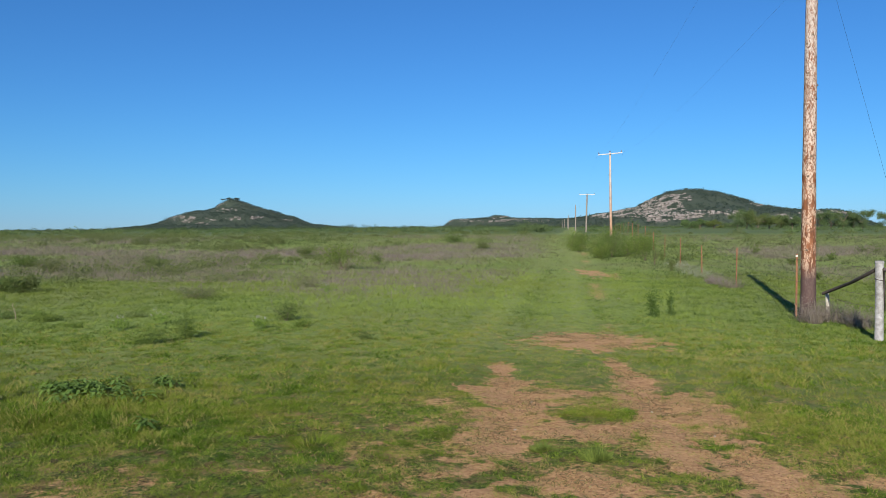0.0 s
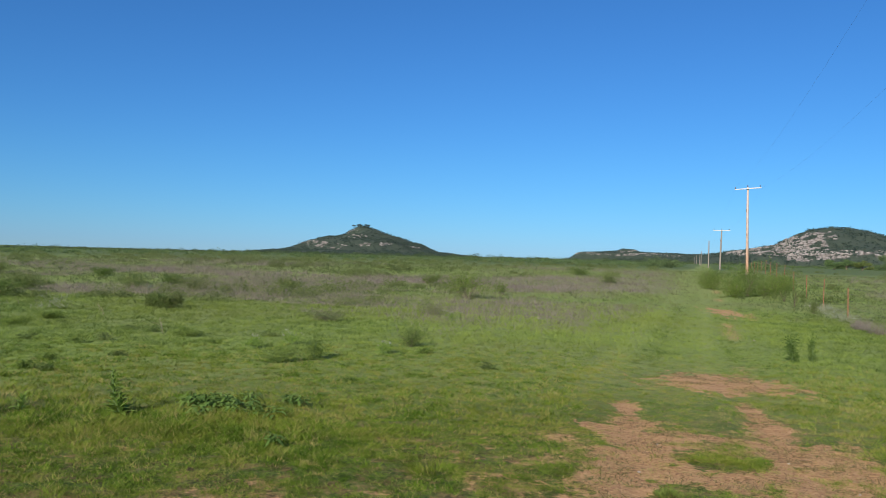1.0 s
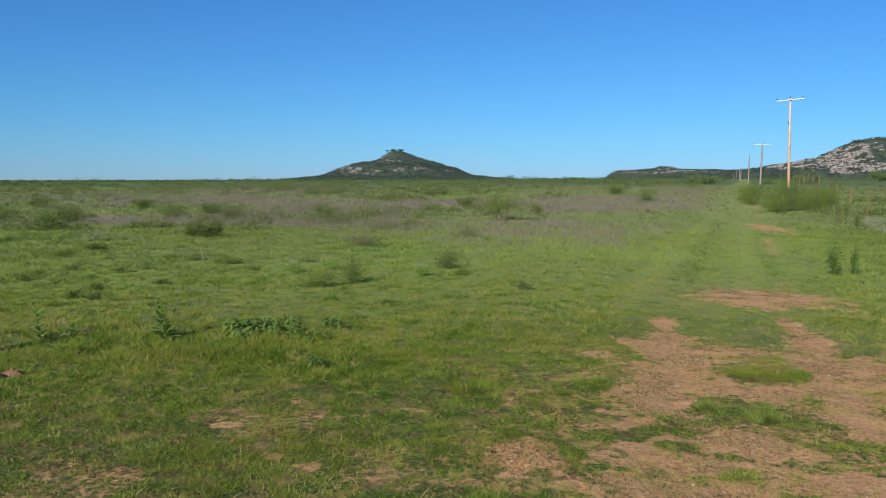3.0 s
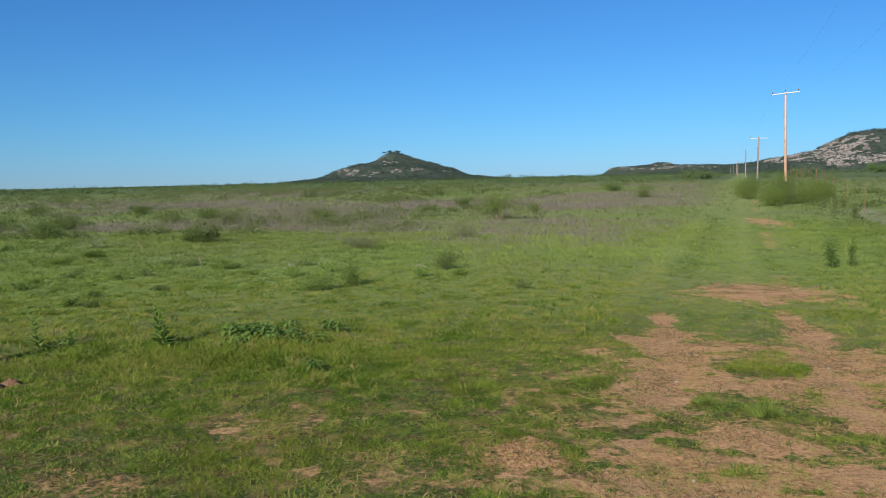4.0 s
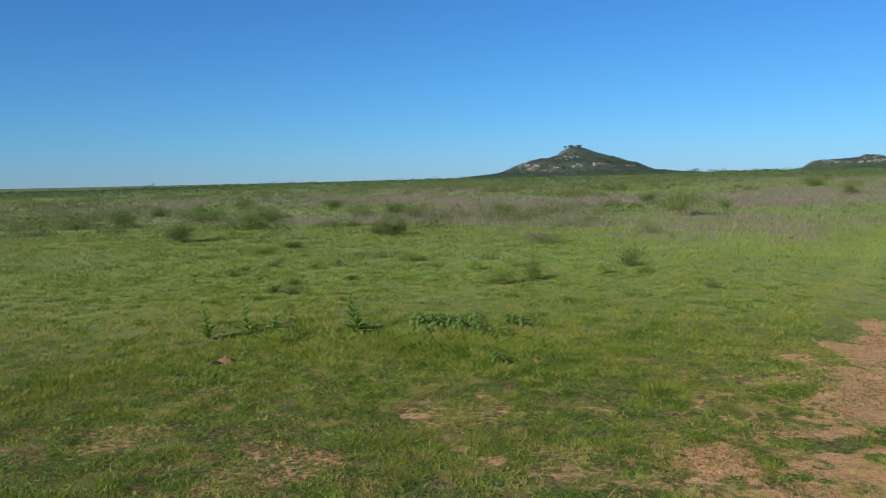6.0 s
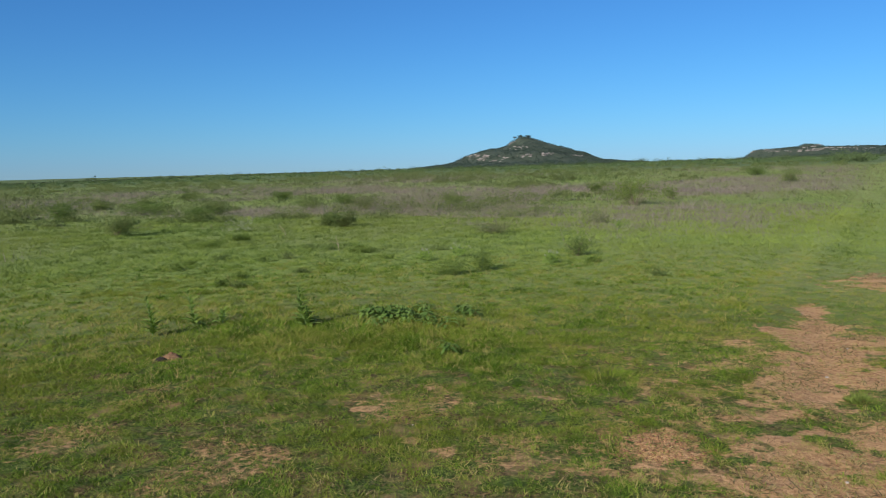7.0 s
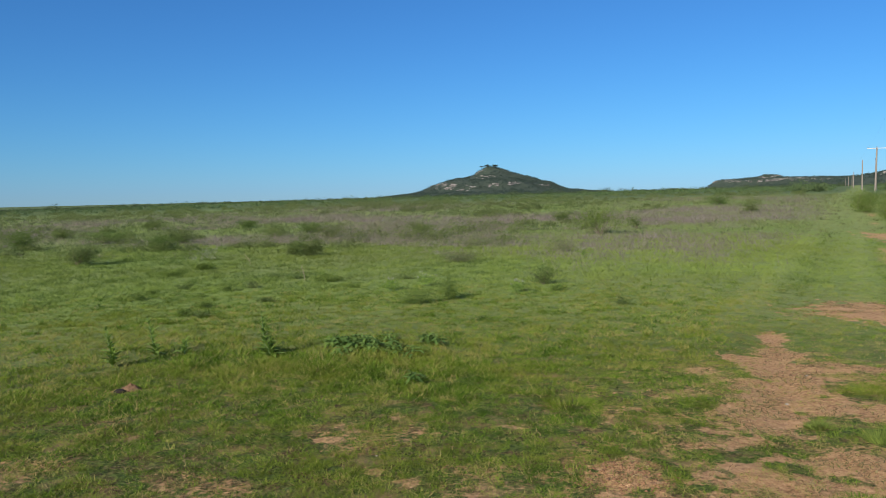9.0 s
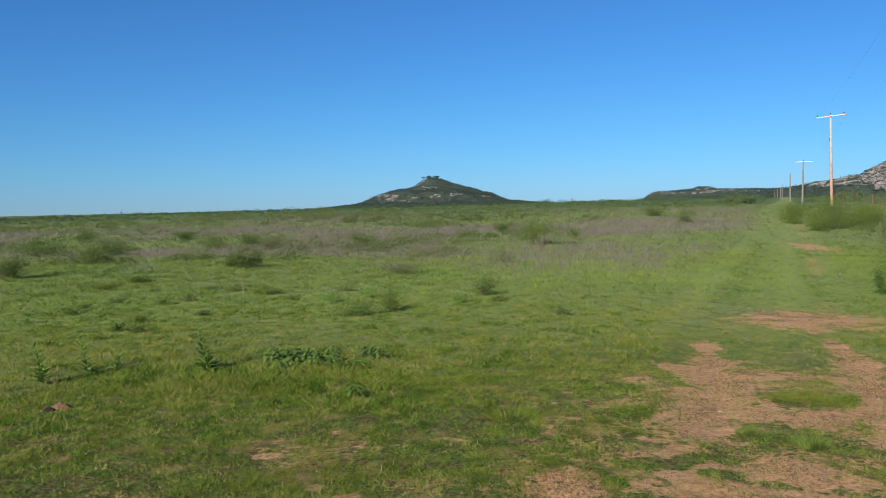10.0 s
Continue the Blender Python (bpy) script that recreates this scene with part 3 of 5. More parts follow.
def turf(rng, clumps, per, r0, r1, height, width, spread, segments, fade_in=1.0, fade_out=1.0, varied=1.0):
    """Grass in small clumps, thin where the soil lies open."""
    x, y = scatter(rng, clumps, r0, r1)
    tuft, wide, open_soil, mown = fbm(x, y, 0.5, 3, 81), fbm(x, y, 2.6, 3, 85), bare(x, y), track(x, y)
    chance = (1 - smooth(0.15, 0.7, (0.4 + 0.14 * smooth(5.4, 6.2, y)) * open_soil + 2.3 * (fbm(x, y, 0.13, 3, 83) - 0.5)) * 0.97) * (0.8 + 0.2 * smooth(0.3, 0.55, tuft)) * (1 - 0.55 * dry_zone(x, y)) * (1 - 0.3 * mown * smooth(16, 28, np.hypot(x, y))) * (1 - 0.5 * np.clip(worn(x, y), 0, 1))
    r = np.hypot(x, y)
    clump = fbm(x, y, 6 * spread, 2, 87)
    chance = chance * (0.65 + 0.35 * smooth(0.36, 0.54, clump)) * (smooth(r0, r0 * fade_in + 1e-6, r) if fade_in > 1 else 1) * (1 - smooth(r1 / fade_out, r1, r) if fade_out > 1 else 1)
    ok = rng.random(clumps) < chance
    x, y, tuft, wide, open_soil, mown, clump = (q[ok] for q in (x, y, tuft, wide, open_soil, mown, clump))
    m = len(x)
    lush = 1 - smooth(0.5, 1.2, np.minimum(ellipse(x, y, -1.9, 6.2, 0.9, 0.35), ellipse(x, y, -3.2, 7.0, 1.6, 0.5)))
    tall = 1 - smooth(0.6, 1.2, ellipse(x, y, -4.6, 7.4, 2.0, 1.1))
    # rank dark grass in the wheel track, a pale trodden line beside it
    wheels = (0.45 * np.exp(-((x - left_rut(y) - 0.82) / 0.2) ** 2) + 0.95 * np.exp(-((x - left_rut(y) + 0.72) / 0.25) ** 2) * smooth(0.25, 0.6, fbm(x, y, 1.0, 3, 57)) - 0.5 * np.exp(-((x - left_rut(y) + 0.15) / 0.28) ** 2) - 0.35 * np.exp(-((x - left_rut(y) - 1.3) / 0.25) ** 2)) * smooth(10, 15, y)
    h = height * rng.uniform(0.5, 1.5, m) * (0.7 + 0.6 * tuft) * (0.75 + 0.5 * clump) * (0.75 + 0.5 * wide) * (1 + 0.4 * lush + 0.35 * tall) * (1 - 0.3 * mown) * (1 + 0.8 * np.maximum(-wheels, 0)) * (1 - 0.4 * smooth(0.1, 0.5, open_soil))
    tint = np.clip(0.24 + 0.12 * smooth(6, 11, np.hypot(x, y)) + 0.5 * (0.9 * smooth(-12, -2, x) * (1 - smooth(2.5, 5.5, x - 0.12 * y)) - 0.5) * smooth(8, 14, np.hypot(x, y)) - 0.1 * (1 - smooth(-3, 0, x)) - 0.14 * smooth(2.4, 4.2, x - 0.1 * y) * (1 - smooth(25, 40, y)) + 0.6 * wide + rng.normal(0, 0.36 * varied, m) + 1.3 * (fbm(x, y, 7 * spread, 2, 88) - 0.5) - 0.1 * lush + 0.25 * smooth(0.05, 0.4, open_soil) + 0.3 * mown * smooth(25, 45, np.hypot(x, y)) + wheels, 0, 0.95)
    lean = rng.uniform(0.5, 2.0, m)
    n = m * per
    x, y, h, tint, lean = (np.repeat(q, per) for q in (x, y, h, tint, lean))
    x, y = x + rng.normal(0, spread, n), y + rng.normal(0, spread, n)
    tint = np.where(rng.random(n) < 0.04 * varied + 0.4 * np.repeat(smooth(0.12, 0.4, open_soil), per), 1.0, np.clip(tint + rng.normal(0, 0.1 * varied, n), 0, 1))
    w = width * rng.uniform(0.6, 1.4, n) * (0.6 + 0.4 * np.hypot(x, y) / r1)
    return blades(rng, x, y, h * rng.uniform(0.5, 1.2, n), w, lean * rng.uniform(0.4, 1.5, n), tint, segments)


rng = np.random.default_rng(4)
grass_layer("short_grass", "short green pasture grass with yellowed blades", GRASS,
            [turf(rng, 88000, 12, 2.6, 8.8, 0.027, 0.008, 0.019, 1, 1, 1.2), turf(rng, 52000, 12, 6.0, 16.5, 0.04, 0.0115, 0.034, 1, 1.25, 1.5)])
grass_layer("meadow_grass", "yellow-green meadow grass", MEADOW,
            [turf(rng, 80000, 8, 11, 36, 0.07, 0.0155, 0.055, 1, 1.5, 1.45, 0.7)])
grass_layer("far_meadow_grass", "greyish-green meadow grass farther out", FARGRASS,
            [turf(rng, 64000, 5, 24, 85, 0.11, 0.04, 0.09, 1, 1.5, 1.5, 0.5)])


def litter(rng, clumps, per=6):
    """Dead blades and stubs lying where the soil shows."""
    x, y = scatter(rng, clumps, 2.4, 13.5)
    ok = rng.random(clumps) < np.clip(1.1 * bare(x, y) + 0.7 * worn(x, y), 0.06, 0.55) * smooth(0.38, 0.62, fbm(x * 0.7, y, 0.25, 3, 95))
    x, y = np.repeat(x[ok], per), np.repeat(y[ok], per)
    m = len(x)
    x, y = x + rng.normal(0, 0.03, m), y + rng.normal(0, 0.015, m)
    return blades(rng, x, y, rng.uniform(0.012, 0.032, m), rng.uniform(0.005, 0.012, m), rng.uniform(0.6, 3.0, m), rng.random(m), 2)


grass_layer("dead_litter", "dead brown grass stubs on the open soil", LITTER, [litter(rng, 85000)])


def soil_clods(rng, n):
    """Clods and crumbs of red soil lying on the open ground."""
    x, y = scatter(rng, n, 2.6, 10, -40, 30)
    patch = 1 - smooth(0.7, 1.4, ellipse(x, y, -0.47, 4.62, 0.32, 0.28))
    ok = rng.random(n) < np.clip(0.35 * smooth(0.35, 0.8, bare(x, y)) + 0.8 * patch, 0, 1)
    x, y = x[ok], y[ok]
    s = rng.uniform(0.002, 0.006, len(x)) * (1 + 0.9 * patch[ok])
    unit = np.array([(1, 0, 0), (0, 1, 0), (-1, 0, 0), (0, -1, 0), (0, 0, 1), (0, 0, -1)], float)
    tri = np.array([(0, 1, 4), (1, 2, 4), (2, 3, 4), (3, 0, 4), (1, 0, 5), (2, 1, 5), (3, 2, 5), (0, 3, 5)])
    v = unit[None] * (s[:, None] * rng.uniform(0.6, 1.4, (len(x), 6)))[:, :, None] * [1.3, 1.1, 0.8]
    v = v + np.stack([x, y, land(x, y) + 0.3 * s], 1)[:, None, :]
    f = (np.arange(len(x))[:, None, None] * 6 + tri[None]).reshape(-1, 3)
    return tagged(new("soil_clods", mesh_of("soil_clods", v, f, CLOD)), "crumbs and clods of red soil", "soil", kind="stuff")


soil_clods(rng, 80000)


def dry_stems(rng, n):
    x, y = scatter(rng, n, 17, 80)
    ok = rng.random(n) < dry_zone(x, y)
    x, y = x[ok], y[ok]
    m = len(x)
    h = 0.22 * rng.uniform(0.4, 1.4, m) * (0.6 + 0.8 * fbm(x, y, 4, 3, 91))
    w = 0.005 + 0.0003 * np.hypot(x, y) * rng.uniform(0.5, 1.5, m)
    return blades(rng, x, y, h, w, rng.uniform(0.3, 1.3, m), rng.random(m), 1)


grass_layer("dry_grass", "tall purplish-brown dry grass in a wide belt", DRY, [dry_stems(rng, 620000)])


# ---- hills ----
def hill(name, label, az, dist, top, left, right, seed, rocks, plants, ledges, squash=1.0, grain=1.0, cleared=0.4):
    """A hill whose two sides fall by the given profiles (metres out from its middle, share of the height)."""
    rng = np.random.default_rng(seed)
    cx, cy = dist * math.sin(radians(az)), dist * math.cos(radians(az))
    root = thing(name, cx, cy, label, "hill", z=0.0, turn=-az)
    reach = max(left[0][-1], right[0][-1])

    def height(u, w):
        rho = np.hypot(u, w * squash)
        side = 0.5 + 0.5 * np.clip(u / (rho + 1e-6), -1, 1)
        h = np.interp(rho, *left) * (1 - side) + np.interp(rho, *right) * side
        rough = (fbm(u + 500, w + 300, 28, 4, seed) - 0.5) * 0.16 * top * smooth(0, 0.25, h)
        return h * top + rough - 4 * (1 - smooth(0, 0.12, h))

    U, W = np.meshgrid(np.linspace(-reach, reach, 220), np.linspace(-reach / squash, reach / squash, 100))
    nr, na = U.shape
    i, j = np.meshgrid(np.arange(nr - 1), np.arange(na - 1), indexing="ij")
    faces = np.stack([i * na + j, i * na + j + 1, (i + 1) * na + j + 1, (i + 1) * na + j], -1).reshape(-1, 4)
    # boulders in broken ledges on the side that faces the field
    bm = bmesh.new()
    bmesh.ops.create_icosphere(bm, subdivisions=1, radius=1)
    unit, tri = np.array([v.co[:] for v in bm.verts]), np.array([[v.index for v in f.verts] for f in bm.faces])
    bm.free()

    def rocky(u, w):
        h, weight = height(u, w) / top, np.zeros(len(u))
        for at, thick, lo, hi, power in ledges:
            weight += power * np.exp(-((h - at - 0.05 * np.sin(u / 17.0)) / thick) ** 2) * smooth(lo - 15, lo + 15, u) * (1 - smooth(hi - 15, hi + 15, u))
        return weight * smooth(0.40, 0.58, fbm(u, w * 0.6, 6.5, 3, seed + 7))

    slope = mesh_of("slope", np.stack([U, W, height(U, W)], -1), faces, SLOPE, shade=True)
    slope.attributes.new("rocky", "FLOAT", "POINT").data.foreach_set("value", np.clip(rocky(U.ravel(), W.ravel()), 0, 1).astype(np.float32))
    part("slope", slope, root, "dark scrubby hillside")
    u = rng.uniform(-reach, reach, rocks * 12)
    w = rng.uniform(-reach / squash, 0.1 * reach / squash, rocks * 12)
    weight = rocky(u, w)
    pick = np.argsort(-(weight * rng.random(len(u))))[:rocks]
    pick = pick[weight[pick] > 0.14]
    u, w, rocks = u[pick], w[pick], len(pick)
    size = grain * rng.uniform(0.4, 1.6, (rocks, 1, 1)) * np.array([1.8, 1.2, 0.7])
    jag = unit[None] * (1 + rng.normal(0, 0.22, (rocks, len(unit), 1))) * size
    jag = jag + np.stack([u, w, height(u, w) + 0.3], 1)[:, None, :]
    tris = (np.arange(rocks)[:, None, None] * len(unit) + tri[None]).reshape(-1, 3)
    tagged(part("boulders", mesh_of("boulders", jag, tris, LEDGE), root, "pale pinkish rock ledges and boulders"), kind="stuff")
    # scrub
    u = rng.uniform(-reach, reach, plants * 3)
    w = rng.uniform(-reach / squash, 0.15 * reach / squash, plants * 3)
    ok = (height(u, w) > 0.02 * top) & (rng.random(len(u)) > cleared * np.clip(rocky(u, w) * 1.4, 0, 1)) & (rng.random(len(u)) < 0.35 + 0.65 * smooth(0.35, 0.55, fbm(u, w, 30, 3, seed + 3)))
    u, w = u[ok][:plants], w[ok][:plants]
    tall = rng.uniform(0.7, 2.2, len(u))
    per = 10
    c = np.stack([u, w, height(u, w)], 1)
    c = np.repeat(c, per, 0) + rng.normal(0, 1, (len(u) * per, 3)) * np.repeat(tall, per)[:, None] * [0.8, 0.8, 0.35] + [0, 0, 0.8]
    v, f, t = leaf_cloud(rng, c, len(c), 0.05, 1.0, 0.9, -0.5)
    tagged(part("scrub", mesh_of("scrub", v, f, HILLLEAF, t), root, "dark green scrub"), kind="stuff")
    return root


hill("rocky_hill", "pointed dark green hill with pale rock ledges", -14.8, 1200, 47,
     ([0, 8, 17, 26, 40, 58, 82, 104, 118, 150, 220], [1, 0.97, 0.80, 0.66, 0.60, 0.55, 0.45, 0.24, 0.14, 0.09, 0.0]),
     ([0, 9, 28, 46, 71, 90, 102, 114, 150, 230], [1, 0.96, 0.78, 0.65, 0.50, 0.41, 0.28, 0.18, 0.12, 0.0]), 11, 900, 5200,
     [(0.38, 0.035, -98, -26, 1.8), (0.27, 0.03, -80, -30, 1.3), (0.34, 0.035, -16, 42, 1.7), (0.64, 0.06, -18, 4, 0.6), (0.84, 0.06, -24, -10, 0.5), (0.37, 0.03, 66, 82, 0.8)], 0.75, 0.75, 0.75)
hill("domed_hill", "broad domed hill with pinkish rocky face", 17.4, 1050, 52,
     ([0, 16, 33, 50, 72, 95, 130, 170, 210], [1, 0.99, 0.94, 0.80, 0.58, 0.46, 0.33, 0.25, 0.0]),
     ([0, 14, 38, 62, 85, 102, 140, 175, 215], [1, 0.99, 0.88, 0.77, 0.60, 0.50, 0.44, 0.40, 0.0]), 23, 2200, 5200,
     [(0.72, 0.2, -62, -4, 1.6), (0.33, 0.10, -105, 45, 1.3), (0.46, 0.14, -110, -15, 1.2), (0.34, 0.06, 70, 200, 1.0), (0.66, 0.06, 62, 92, 1.0)], 0.7, 0.8)
hill("low_mesa", "long low ridge with a rim of pale rock", 4.2, 1500, 29,
     ([0, 16, 21, 30, 60, 95, 104, 120], [1, 0.98, 0.85, 0.82, 0.74, 0.68, 0.45, 0.0]),
     ([0, 12, 18, 30, 90, 130, 160, 190], [1, 0.97, 0.80, 0.80, 0.78, 0.72, 0.6, 0.0]), 37, 320, 2600,
     [(0.62, 0.06, -105, 90, 1.0), (0.88, 0.06, -20, 20, 0.8)], 0.9, 0.9, 0.45)


# ---- far scrub, joined where nobody could count it ----
def far_scrub(name, label, n, r0, r1, size, per, leaf, mat, seed, power=1.0, az=(-58, 35), low=0.4):
    rng = np.random.default_rng(seed)
    r = r0 + (r1 - r0) * rng.random(n) ** power
    q = np.radians(rng.uniform(*az, n))
    x, y = r * np.sin(q), r * np.cos(q)
    ok = (fbm(x, y, 0.12 * r0 + 16, 3, seed) > 0.42) & (np.abs(x - (left_rut(y) + 0.7)) > 2.2 + 1.4 * size) & ((x < 6 + 0.19 * y) | (r > 200) | (rng.random(n) < 0.35))
    x, y = x[ok], y[ok]
    s = size * (0.5 + 1.3 * rng.random(len(x)) ** 2)
    # a low dome of leaves: points within half a ball, flattened
    d = rng.normal(0, 1, (len(x) * per, 3))
    d *= (rng.random(len(d)) ** 0.4 / np.linalg.norm(d, axis=1))[:, None]
    d[:, 2] = np.abs(d[:, 2])
    c = np.stack([x, y, land(x, y) - 0.02], 1)
    c = np.repeat(c, per, 0) + d * np.repeat(s, per)[:, None] * [1.15, 1.15, 2 * low]
    v, f, t = leaf_cloud(rng, c[rng.permutation(len(c))], len(c), 0.02, leaf, leaf * 0.8, -0.4)
    return tagged(new(name, mesh_of(name, v, f, mat, t)), label, "scrub", kind="stuff")


far_scrub("mid_scrub", "low green shrubs spread over the pasture", 900, 36, 150, 0.58, 155, 0.085, MIDLEAF, 51, 1.0)
far_scrub("low_scrub", "low grey-green mounds of scrub in the dry grass", 330, 27, 80, 0.75, 440, 0.058, MIDLEAF, 50, 0.8, (-58, -8), 0.3)
far_scrub("far_scrub", "dense green scrub of the far plain", 3000, 120, 420, 1.0, 40, 0.25, WOODS, 53, 0.8)
far_scrub("skyline_scrub", "dark scrub along the skyline", 5200, 330, 1150, 1.5, 20, 0.52, SKYLEAF, 57, 0.8)
far_scrub("skyline_trees", "dark rounded trees along the skyline", 420, 480, 980, 2.3, 170, 0.55, SKYLEAF, 58, 1.0, (-58, 12), 0.45)


# ---- shrubs ----
def shrub(name, label, x, y, width, height, mat, seed, leaves=700, stems=5, leaf=0.05, category="shrub", group="", bare_stem=0.25, airy=0.16, stem_mat=None):
    rng = np.random.default_rng(seed)
    root = thing(name, x, y, label, category, group)
    tips = []
    for k in range(stems):
        q, out = rng.uniform(0, 2 * np.pi), rng.uniform(0.2, 0.95)
        tip = np.array([math.cos(q) * width / 2 * out, math.sin(q) * width / 2 * out, height * rng.uniform(0.6, 0.95) * (1.05 - 0.35 * out)])
        knee = tip * [0.4, 0.4, 0.5] + rng.normal(0, 0.03, 3) * width
        r = max(0.006, 0.014 * height)
        part("stem", tube_mesh("stem", [(0, 0, -0.03), tuple(knee), tuple(tip)], [r, r * 0.7, r * 0.3], stem_mat or STEM, 5), root)
        for s in np.linspace(bare_stem, 1, 5):
            p = knee * 2 * s if s < 0.5 else knee + (tip - knee) * (2 * s - 1)
            tips.append(p + rng.normal(0, 0.07, 3) * [width, width, height * 0.5])
    v, f, t = leaf_cloud(rng, np.array(tips), leaves, np.array([airy * width, airy * width, airy * height]) * 0.75, leaf, leaf * 0.5)
    v[:, 2] = np.maximum(v[:, 2], 0.0)
    part("foliage", mesh_of("foliage", v, f, mat, t), root)
    return root


SHRUBS = [(-16.3, 17.4, 0.92, 0.55), (-18.0, 23.1, 1.02, 0.45), (-11.1, 21.0, 0.55, 0.46), (-11.9, 21.4, 0.38, 0.38), (-23.3, 26.5, 1.77, 0.68), (-19.8, 26.8, 0.77, 0.58),
          (-17.9, 30.7, 1.51, 0.62), (-23.8, 22.7, 0.76, 0.63), (-27.0, 23.5, 1.38, 0.55), (-28.2, 29.3, 0.78, 0.39), (-17.7, 33.7, 0.88, 0.44), (-14.7, 29.9, 1.15, 0.64),
          (-29.1, 36.6, 1.08, 0.45), (-23.6, 37.5, 1.03, 0.43), (-12.2, 33.3, 0.93, 0.53), (2.5, 48.7, 1.1, 0.73), (0.9, 57.0, 1.29, 0.6), (-7.5, 43.0, 0.82, 0.49)]
for k, (x, y, w, h) in enumerate(SHRUBS):
    shrub("pasture_shrub", "low rounded green shrub in the dry grass", x, y, w * 1.5, h * 1.2, (LEAF, BRIGHT)[k % 3 == 1], 100 + k, 2400, 7, 0.05, group="shrubs of the pasture")
for k, (x, y, w, h) in enumerate([(-7.1, 26.0, 1.4, 0.5), (-3.9, 23.0, 0.7, 0.4), (-6.0, 19.4, 0.8, 0.36), (-11.4, 15.0, 0.5, 0.13), (-7.3, 14.6, 0.45, 0.11), (-11.6, 16.5, 0.42, 0.16)]):
    shrub("brown_shrub", "sparse brownish half-dry shrub" if h > 0.2 else "low green tuft of leaves in the grass", x, y, w * 1.5, h * 0.9, OLIVE if h > 0.2 else BUSH, 140 + k, 1700, 9, 0.035, group="brown shrubs", bare_stem=0.05, stem_mat=GREENSTEM)
shrub("mesquite_bush", "spreading green mesquite bush with bare lower stems", -4.1, 32.6, 2.5, 1.2, BUSH, 160, 3000, 10, 0.06, bare_stem=0.55, airy=0.13)
shrub("mesquite_bush", "small grey-green mesquite bush", -2.9, 36.0, 0.8, 0.68, LEAF, 161, 420, 4, 0.07, bare_stem=0.5)
shrub("low_bush", "small dark green bush in short grass", -2.86, 14.5, 0.6, 0.42, LEAF, 162, 1300, 7, 0.032)
shrub("low_bush", "feathery green bush with an upright shoot", -3.95, 12.2, 0.6, 0.44, BUSH, 163, 1500, 12, 0.028, bare_stem=0.05, airy=0.13, stem_mat=GREENSTEM)
shrub("low_bush", "low ragged green bush", -4.35, 11.6, 0.8, 0.28, BUSH, 164, 1500, 12, 0.028, bare_stem=0.05, airy=0.14, stem_mat=GREENSTEM)
shrub("upright_weed", "upright green weed beside the track", 4.02, 15.1, 0.36, 0.56, BRIGHT, 165, 1000, 7, 0.035, category="weed", bare_stem=0.05, stem_mat=GREENSTEM)
shrub("upright_weed", "slim upright green weed beside the track", 4.42, 15.35, 0.22, 0.46, BRIGHT, 166, 420, 5, 0.035, category="weed", bare_stem=0.05, stem_mat=GREENSTEM)
for k, (x, y, w, h) in enumerate([(8.1, 41.0, 1.5, 0.85), (9.0, 42.2, 1.7, 1.15), (9.9, 42.6, 1.6, 0.95), (10.7, 44.0, 1.5, 1.2), (9.7, 46.0, 1.7, 1.35), (8.7, 44.6, 1.4, 1.0), (11.4, 45.6, 1.3, 0.9),
                                  (12.2, 47.6, 1.1, 0.8), (8.0, 46.8, 1.4, 0.8), (8.2, 50.5, 1.6, 1.0), (9.4, 54.0, 1.8, 1.1), (10.4, 50.0, 1.5, 1.3)]):
    shrub("roadside_bush", "lumpy bright green bush beside the track", x, y, w, h, (BUSH, BRIGHT, BUSH)[k % 3], 170 + k, 2600, 9, 0.055, "bush", "bushes along the track", 0.05, 0.2)
for k, (x, y, w, h) in enumerate([(9.9, 38.9, 0.9, 0.8), (9.5, 35.7, 0.5, 0.95), (10.7, 38.7, 0.5, 0.6), (9.1, 31.7, 0.3, 0.5)]):
    shrub("fence_weed", "tall dark weed by the fence", x, y, w, h, LEAF, 180 + k, 360, 4, 0.06, "weed", "weeds along the fence")
for k, (x, y, w, h) in enumerate([(17.0, 43.2, 0.6, 0.35), (15.4, 35.2, 0.5, 0.3), (18.7, 38.1, 0.6, 0.42), (12.4, 26.2, 0.42, 0.26), (23.2, 42.5, 0.9, 0.6), (29.9, 80.3, 2.0, 0.8), (26.0, 60.0, 1.4, 0.7), (21.0, 55.0, 1.2, 0.6)]):
    shrub("field_shrub", "small green shrub in the fenced field", x, y, w, h, LEAF, 190 + k, 300, 4, 0.07, group="shrubs of the fenced field")
for k, (x, y, w, h) in enumerate([(13.0, 127.9, 3.4, 1.7), (14.8, 122.0, 2.8, 1.3), (39.6, 165.9, 5.5, 2.4), (36.0, 160.0, 3.0, 1.5)]):
    shrub("far_bush", "dark green bush far along the track", x, y, w, h, WOODS, 200 + k, 500, 5, 0.3, "bush", "far bushes", 0.1, 0.22)


